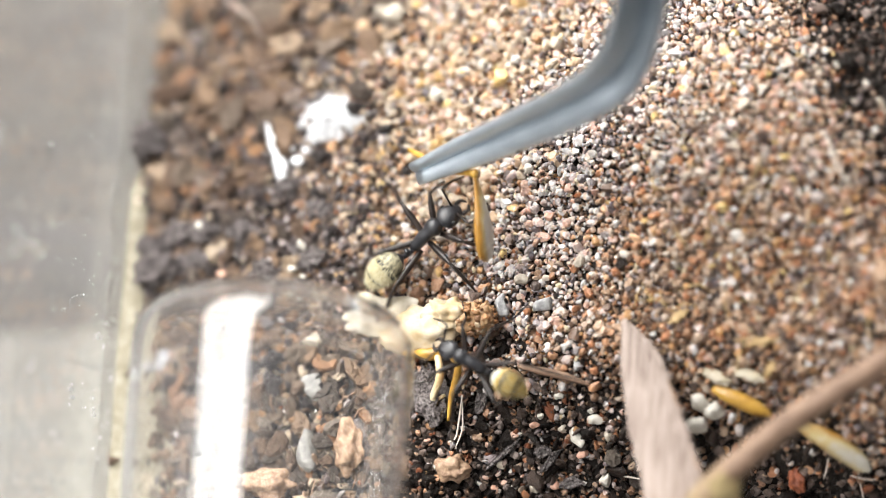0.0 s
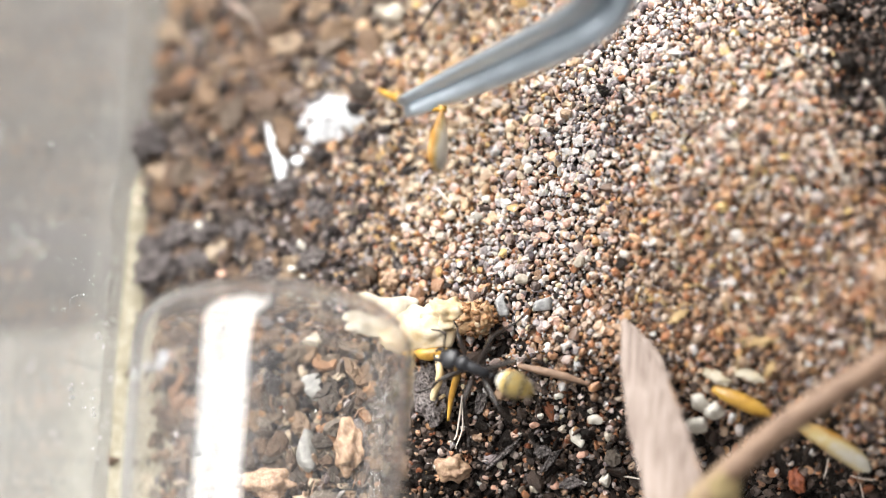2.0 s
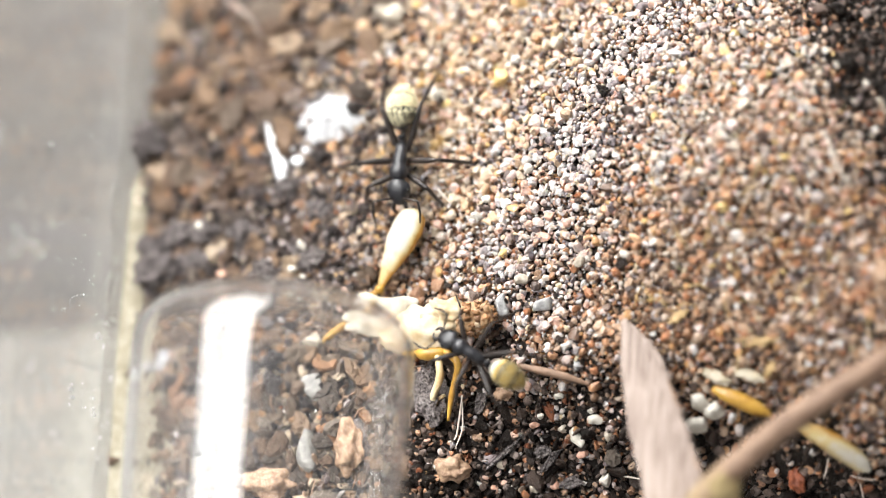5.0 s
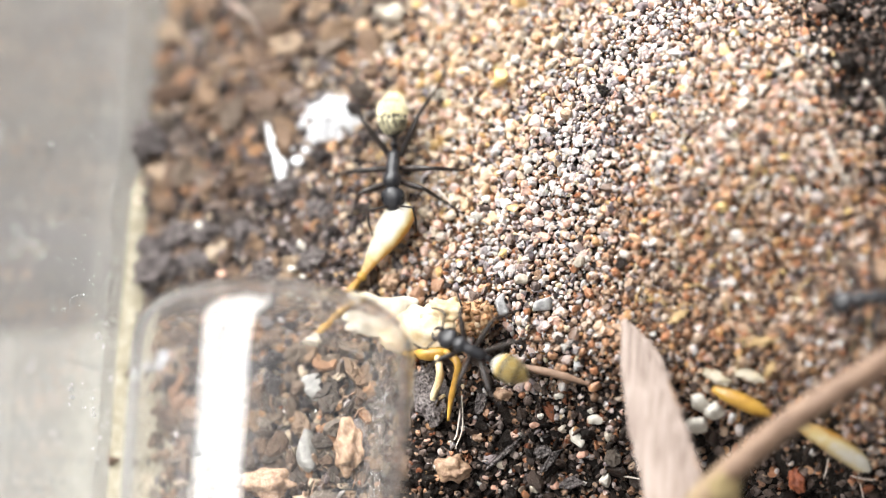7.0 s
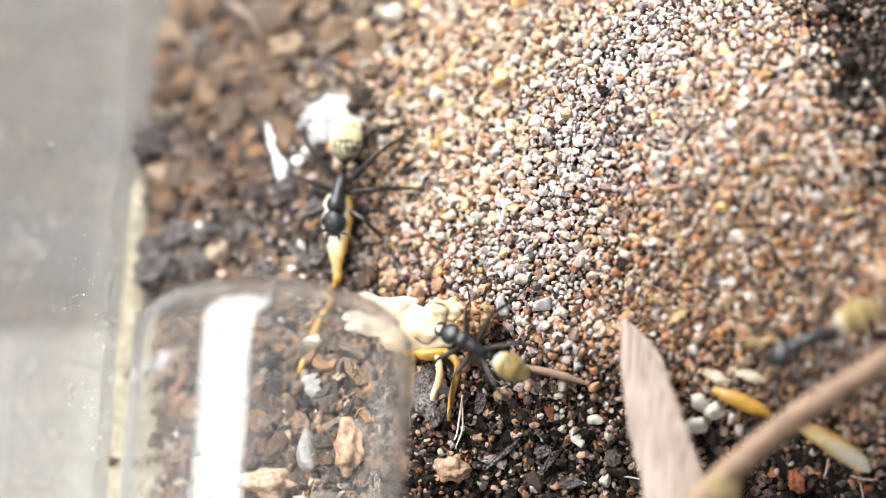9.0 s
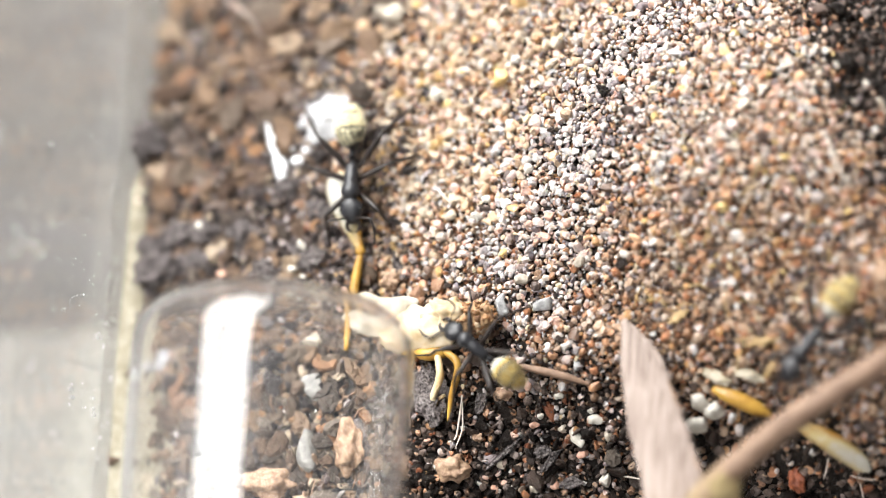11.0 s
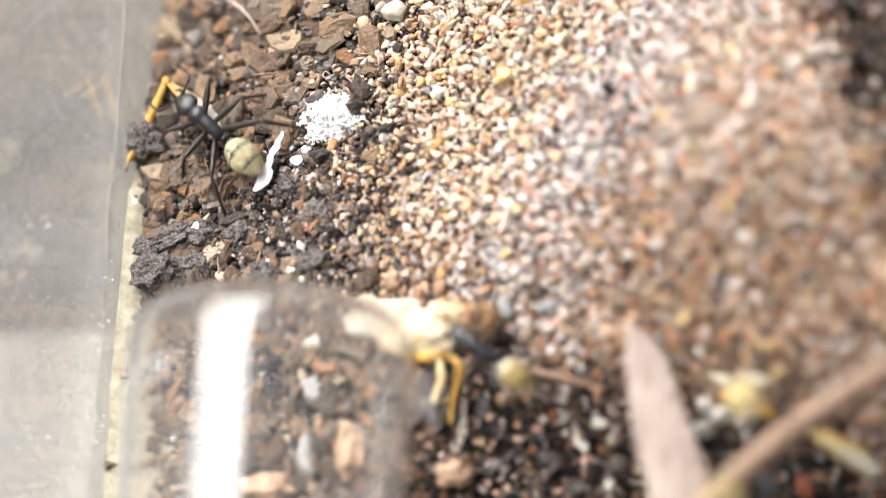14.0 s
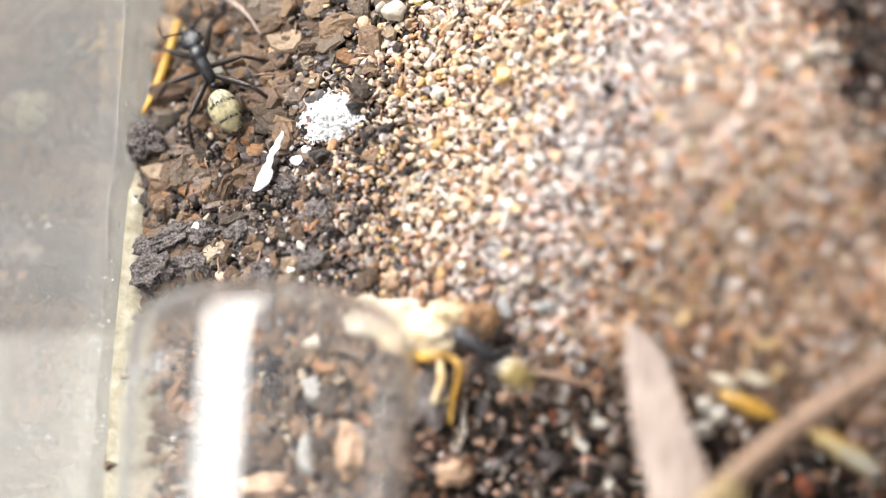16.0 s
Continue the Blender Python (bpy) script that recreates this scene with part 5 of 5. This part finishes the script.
# ---- what moves ----
def gait(legs, busy, lean=14, stretch={}):
    """Legs swing in turn while the ant is on the move."""
    for i, (leg, x, s) in enumerate(legs):
        base = Vector((x * MM, 0.42 * s * MM, 1.8 * MM))
        rows = []
        for k in range(0, 161, 2):
            t = k / 10
            swing = 0.0
            for a, b, hz in busy:
                if a <= t <= b:
                    swing = lean * math.sin(2 * math.pi * hz * t + math.pi * ((i % 2) ^ (i // 2 % 2)) + 0.4 * i)
            swing += float(np.interp(t, [0, 14.8, 15.3, 15.7, 16], [0, 0, 1, 1, 0.4])) * stretch.get(i, 0)
            lift = 4 * math.cos(2 * math.pi * 1.3 * t + i) if swing else 0.0
            rows.append((t, pose(*base, lift * s, 0, swing)))
        walk(leg, rows)


def motions():
    walk(CARRIER, [
        (0, pose(-0.00154, 0.00107, 0.00069, 0, -6, 40.3)), (0.3, pose(-0.00244, 0.00292, 0.00073, 0, -8, 45.6)), (0.6, pose(-0.00354, 0.00428, 0.00109, 0, -10, 56.2)), (0.8, pose(-0.00408, 0.00562, 0.00209, 0, -10, 62.2)), (1.0, pose(-0.00529, 0.00766, 0.00215, 0, -10, 70.8)),
        (1.2, pose(-0.00647, 0.00847, 0.00319, 0, -15, 68.1)), (1.5, pose(-0.00697, 0.01151, 0.00377, 0, -20, 56.4)), (1.8, pose(-0.00267, 0.02038, 0.00212, 0, -5, 34.7)), (1.95, pose(0.00025, 0.02519, 0.00129, 0, 0, 28.9)), (2.1, pose(0.00232, 0.02715, 0.00123, 0, 0, 34.6)), (2.4, pose(0.00725, 0.02889, 0.00018, 0, 0, -11.4)),
        (2.7, pose(0.01185, 0.02726, 0.00037, 0, 0, -68.6)), (3.0, pose(0.01170, 0.02228, 0.00083, 0, 0, -97.9)), (3.3, pose(0.00919, 0.01605, 0.00148, 0, 0, -113.1)), (3.5, pose(0.00567, 0.01002, 0.00086, 0, 0, -130.1)), (3.6, pose(0.00538, 0.00950, 0.00080, 0, 0, -122.7)), (3.8, pose(-0.00314, 0.00685, 0.00013, 0, 0, -85.1)), (4.0, pose(-0.00356, 0.00662, 0.00012, 0, 0, -83.9)),
        (4.2, pose(-0.00384, 0.00740, 0.00013, 0, 0, -90.5)), (5.2, pose(-0.00461, 0.00842, 0.00016, 0, 0, -89.1)), (6.3, pose(-0.00520, 0.00897, 0.00019, 0, 0, -85.6)), (6.7, pose(-0.00479, 0.00868, 0.00017, 0, 0, -83.3)), (7.0, pose(-0.00513, 0.00765, 0.00015, 0, 0, -86.5)), (7.3, pose(-0.00576, 0.00750, 0.00014, 0, 0, -91.2)), (7.6, pose(-0.00586, 0.00692, 0.00012, 0, 0, -91.6)),
        (8.0, pose(-0.00743, 0.00615, 0.00006, 0, 0, -83.8)), (8.4, pose(-0.00942, 0.00646, 0.00005, 0, 0, -93.1)), (8.8, pose(-0.01019, 0.00604, 0.00002, 0, 0, -96.9)), (9.0, pose(-0.01005, 0.00545, -0.00001, 0, 0, -95.6)), (9.2, pose(-0.01039, 0.00555, -0.00001, 0, 0, -99.0)), (10.2, pose(-0.00979, 0.00619, 0.00003, 0, 0, -93.4)), (11.3, pose(-0.00889, 0.00691, 0.00009, 0, 0, -84.8)), (11.7, pose(-0.01120, 0.00730, 0.00005, 0, 0, -104.2)),
        (12.1, pose(-0.01349, 0.00734, -0.00003, 0, 0, -126.5)), (12.5, pose(-0.01497, 0.00623, -0.00004, 0, 0, -140.0)), (12.8, pose(-0.01559, 0.00636, -0.00006, 0, 0, -140.8)), (13.0, pose(-0.01661, 0.00611, -0.00006, 0, 0, -150.9)), (13.2, pose(-0.01842, 0.00687, -0.00015, 0, 0, -167.7)), (13.4, pose(-0.01832, 0.00719, -0.00017, 0, 0, -173.5)), (13.5, pose(-0.01837, 0.00764, -0.00021, 0, 0, 171.6)), (13.6, pose(-0.01855, 0.00792, -0.00024, 0, 0, 159.1)),
        (13.8, pose(-0.01989, 0.00907, -0.00035, 0, 0, 138.7)), (14.0, pose(-0.02267, 0.01144, -0.00052, 0, 0, 140.0)), (14.2, pose(-0.02218, 0.01246, -0.00063, 0, 0, 139.7)), (14.5, pose(-0.02081, 0.01086, -0.00050, 0, 0, 141.7)), (14.8, pose(-0.02161, 0.01175, -0.00057, 0, 0, 140.8)), (15.0, pose(-0.02255, 0.01452, -0.00087, 0, 0, 128.7)), (15.2, pose(-0.02393, 0.01691, -0.00135, 0, 0, 120.2)),
        (15.4, pose(-0.02390, 0.01750, -0.00146, 0, 0, 118.4)), (15.6, pose(-0.02292, 0.01701, -0.00125, 0, 0, 119.8)), (16.0, pose(-0.02376, 0.01691, -0.00133, 0, 0, 119.8))])
    gait(CARRIER_LEGS, [(0, 1.9, 1.7), (2.0, 4.2, 2.4), (4.3, 9.2, 0.6), (9.3, 16, 1.6)], 14, {2: -55})
    walk(FEEDER, [
        (0, pose(0.00386, -0.01064, 0.00221, 0, 0, 152.1)), (1.0, pose(0.00410, -0.01100, 0.00210, 0, 0, 156.9)), (1.5, pose(0.00419, -0.01133, 0.00199, 0, 0, 162.4)), (2.5, pose(0.00401, -0.01066, 0.00220, 0, 0, 151.6)), (3.5, pose(0.00398, -0.00999, 0.00240, 0, 0, 144.0)), (4.2, pose(0.00388, -0.00993, 0.00242, 0, 0, 147.7)), (6.3, pose(0.00359, -0.00945, 0.00156, 0, 0, 152.6)),
        (7.0, pose(0.00386, -0.00957, 0.00252, 0, 0, 154.4)), (8.0, pose(0.00394, -0.00942, 0.00257, 0, 0, 153.3)), (9.2, pose(0.00406, -0.00926, 0.00261, 0, 0, 152.1)), (11.3, pose(0.00418, -0.00936, 0.00258, 0, 0, 142.7)), (12.5, pose(0.00431, -0.00942, 0.00256, 0, 0, 138.6)), (13.5, pose(0.00453, -0.00937, 0.00258, 0, 0, 142.0)), (14.5, pose(0.00456, -0.00935, 0.00258, 0, 0, 148.2)), (16.0, pose(0.00462, -0.00933, 0.00259, 0, 0, 146.5))])
    gait(FEEDER_LEGS, [(0, 16, 0.35)], 6)
    walk(ROAMER, [
        (0, pose(0.05005, -0.00367, 0.00129, 0, 0, -172.4)), (5.5, pose(0.04956, -0.00367, 0.00131, 0, 0, -172.3)), (6.3, pose(0.04456, -0.00398, 0.00160, 0, 0, -171.9)), (6.7, pose(0.04187, -0.00421, 0.00170, 0, 0, -172.9)), (7.0, pose(0.03971, -0.00454, 0.00173, 0, 0, -172.1)), (7.4, pose(0.03857, -0.00516, 0.00165, 0, 0, -160.8)), (7.8, pose(0.03679, -0.00589, 0.00160, 0, 0, -148.7)),
        (8.2, pose(0.03554, -0.00617, 0.00162, 0, 0, -155.2)), (8.6, pose(0.03422, -0.00750, 0.00134, 0, 0, -153.2)), (9.0, pose(0.03386, -0.00819, 0.00106, 0, 0, -152.9)), (9.2, pose(0.03394, -0.00836, 0.00097, 0, 0, -153.7)), (10.2, pose(0.03405, -0.00827, 0.00101, 0, 0, -140.4)), (11.3, pose(0.03372, -0.00825, 0.00104, 0, 0, -120.8)), (11.7, pose(0.03310, -0.00831, 0.00105, 0, 0, -123.7)), (12.1, pose(0.03309, -0.00781, 0.00128, 0, 0, -115.6)),
        (12.5, pose(0.03183, -0.00783, 0.00133, 0, 0, -109.1)), (13.0, pose(0.03148, -0.00736, 0.00154, 0, 0, -109.4)), (13.5, pose(0.02967, -0.00898, 0.00161, 0, 0, -104.6)), (13.8, pose(0.02885, -0.01424, 0.00129, 0, 0, -88.6)), (14.0, pose(0.02933, -0.01784, 0.00149, 0, 0, -71.9)), (14.5, pose(0.02982, -0.02066, 0.00073, 0, 0, -61.9)), (15.0, pose(0.03001, -0.02333, 0.00157, 0, 0, -72.5)), (15.5, pose(0.03027, -0.02550, 0.00034, 0, 0, -69.2)), (16.0, pose(0.02993, -0.02770, -0.00409, 0, 0, -63.1))])
    gait(ROAMER_LEGS, [(6, 9.2, 1.6), (11, 16, 1.6)])
    grips = [
        (0, 0.00351, 0.00599, 0.00654, 15.0, -82.3, 242.3), (0.3, 0.00441, 0.00535, 0.00665, 16.0, -88.6, 248.3), (0.6, 0.00387, 0.00547, 0.00659, 16.1, -85.4, 241.4), (0.9, 0.00176, 0.00929, 0.00624, 14.0, -82.9, 241.9),
        (1.2, 0.00016, 0.01421, 0.00613, 15.5, -83.3, 244.5), (1.5, -0.00089, 0.01422, 0.00611, -26.0, -80.8, 238.2), (1.8, -0.00068, 0.01345, 0.00610, -34.0, -80.5, 243.0), (2.1, 0.00165, 0.01084, 0.00620, -36.0, -84.0, 241.2),
        (2.4, 0.01075, 0.00767, 0.00801, -18.0, -138.0, 271.3), (2.7, 0.01305, 0.00965, 0.00882, 29.4, -104.4, 261.1), (3, 0.00640, 0.00706, 0.00697, 21.4, -95.0, 255.9), (3.3, 0.00782, 0.00800, 0.00732, 34.3, -104.1, 261.5), (3.5, 0.00339, 0.01103, 0.00541, 16.2, -102.2, 253.9), (3.6, 0.00177, 0.00914, 0.00325, -2.0, -93.8, 177.1),
        (3.65, 0.00006, 0.00461, 0.00282, -2.6, -57.8, 211.6), (3.7, -0.00175, 0.00022, 0.00221, -4.0, -0.8, 215.8), (3.8, -0.00243, -0.00415, 0.00157, -8.1, 78.1, 135.3), (4, -0.00279, -0.00425, 0.00155, -8.3, 79.0, 132.7), (4.2, -0.00449, -0.00342, 0.00147, -8.9, 65.4, 149.4), (5.2, -0.00620, -0.00331, 0.00139, -7.2, 65.0, 157.3),
        (6.3, -0.00742, -0.00331, 0.00136, -6.4, 65.5, 156.1), (6.7, -0.00770, -0.00310, 0.00135, -6.6, 59.9, 163.7), (7, -0.00788, -0.00216, 0.00131, -8.0, 56.8, 175.2), (7.6, -0.00759, -0.00310, 0.00135, -7.3, 74.5, 152.0), (8, -0.00647, -0.00331, 0.00139, -6.4, 85.2, 141.0),
        (8.4, -0.00636, -0.00269, 0.00137, -6.7, 115.2, 125.9), (8.8, -0.01040, -0.00218, 0.00134, -7.3, 87.7, 166.6), (9.2, -0.00964, -0.00248, 0.00133, -7.1, 97.2, 150.2), (10.2, -0.00852, -0.00061, 0.00127, -8.8, 108.2, 150.3), (11.3, -0.00813, 0.00086, 0.00118, 4.8, 111.0, 164.9), (11.7, -0.01258, 0.00195, 0.00135, 6.5, 68.8, 189.3),
        (12.1, -0.01714, 0.00157, 0.00160, 6.1, 36.1, 187.3), (12.5, -0.02110, 0.00221, 0.00152, 3.4, 18.6, 213.5), (13, -0.02191, 0.00279, 0.00145, 3.0, 14.7, 196.0), (13.4, -0.02362, 0.00653, 0.00217, 6.8, -8.4, 232.2), (13.5, -0.02622, 0.00827, 0.00215, 6.8, -14.3, 258.1), (13.6, -0.02587, 0.01066, 0.00197, 6.7, -24.2, 260.7),
        (13.8, -0.02482, 0.01305, 0.00163, 6.3, -37.9, 268.7), (14, -0.02761, 0.01594, 0.00050, 1.4, -39.7, 291.2), (14.5, -0.02639, 0.01518, 0.00070, 2.9, -40.2, 285.6), (15, -0.02738, 0.01893, -0.00090, -3.0, -44.0, 290.8), (15.4, -0.02759, 0.02175, -0.00170, -5.0, -49.0, 314.2), (16, -0.02770, 0.02175, -0.00170, -5.0, -48.5, 317.7)]
    def roll(t):
        return float(np.interp(t, [3.5, 3.8, 13.0, 13.4], [-80, 0, 0, -50]))
    walk(LEG, [(t, pose(x, y, z, roll(t), tip, turn)) for t, x, y, z, tip, turn, bend in grips])
    reach = {0: (-0.00386, 0.00885, 0.00235), 0.3: (-0.00277, 0.00818, 0.00233), 0.6: (-0.00306, 0.00870, 0.00234), 0.9: (-0.00564, 0.01231, 0.00243), 1.2: (-0.00679, 0.01678, 0.00225), 1.5: (-0.00790, 0.01733, 0.00218), 1.8: (-0.00723, 0.01573, 0.00231), 2.1: (-0.00440, 0.01310, 0.00238), 2.4: (0.00421, 0.01116, 0.00275), 2.7: (0.00602, 0.01287, 0.00312), 3: (0.00003, 0.00947, 0.00233), 3.3: (0.00097, 0.01101, 0.00235), 3.5: (-0.00130, 0.01362, 0.00230), 13.4: (-0.03049, 0.00019, 0.00068), 13.5: (-0.03021, 0.00061, 0.00066), 13.6: (-0.03055, 0.00395, 0.00072), 13.8: (-0.03076, 0.00609, 0.00076), 14.0: (-0.03074, 0.00782, 0.00074), 14.5: (-0.03020, 0.00782, 0.00075), 15.0: (-0.03121, 0.01202, 0.00033), 15.4: (-0.02967, 0.01423, -0.00007), 16.0: (-0.02942, 0.01255, 0.00030)}
    bends, spin = [], Matrix.Identity(3).to_quaternion()
    for t, x, y, z, tip, turn, bend in grips:  # the shin turns by the shortest way from row to row
        if t in reach:
            way = (pose(x, y, z, roll(t), tip, turn).inverted() @ Vector(reach[t])).normalized()
        else:
            way = Vector((math.cos(radians(bend)), math.sin(radians(bend)), 0))
        spin = (spin @ Vector((1, 0, 0))).rotation_difference(way) @ spin
        bends.append((t, spin.to_matrix().to_4x4()))
    walk(SHIN, bends)
    walk(TWEEZERS, [(t, pose(*spot)) for t, spot in (
        (0, (-0.00161, 0.00684, 0.00516)), (0.3, (-0.00060, 0.00610, 0.00522)), (0.6, (-0.00090, 0.00725, 0.00517)), (0.8, (-0.00221, 0.00942, 0.00512)), (1.0, (-0.00316, 0.01200, 0.00514)), (1.2, (-0.00446, 0.01500, 0.00514)), (1.5, (-0.00475, 0.01474, 0.00515)), (1.8, (-0.00490, 0.01396, 0.00518)), (2.1, (-0.00125, 0.01216, 0.00509)), (2.4, (0.00563, 0.01025, 0.00585)),
        (2.7, (0.00810, 0.01162, 0.00649)), (3.0, (0.00171, 0.00835, 0.00527)), (3.3, (0.00279, 0.01028, 0.00533)), (3.5, (0.00038, 0.01323, 0.00497)), (3.6, (-0.00005, 0.01328, 0.00497)), (3.8, (-0.00079, 0.01514, 0.00499)), (4.0, (-0.00003, 0.01472, 0.00499)), (4.2, (-0.00063, 0.01426, 0.00498)), (4.7, (0.00576, 0.02072, 0.01062)), (5.2, (0.02219, 0.03678, 0.02488)), (5.8, (0.04382, 0.05766, 0.04978)), (16.0, (0.04608, 0.05996, 0.04991)))])
    walk(SCRAP, [(0, pose(-0.01689, 0.00909, -0.00028, 0, 0, 32)), (13.2, pose(-0.01689, 0.00909, -0.00028, 0, 0, 32)), (14.0, pose(-0.01709, 0.00816, 0.00040, 0, 0, -9)), (16.0, pose(-0.01709, 0.00816, 0.00040, 0, 0, -9))])


motions()
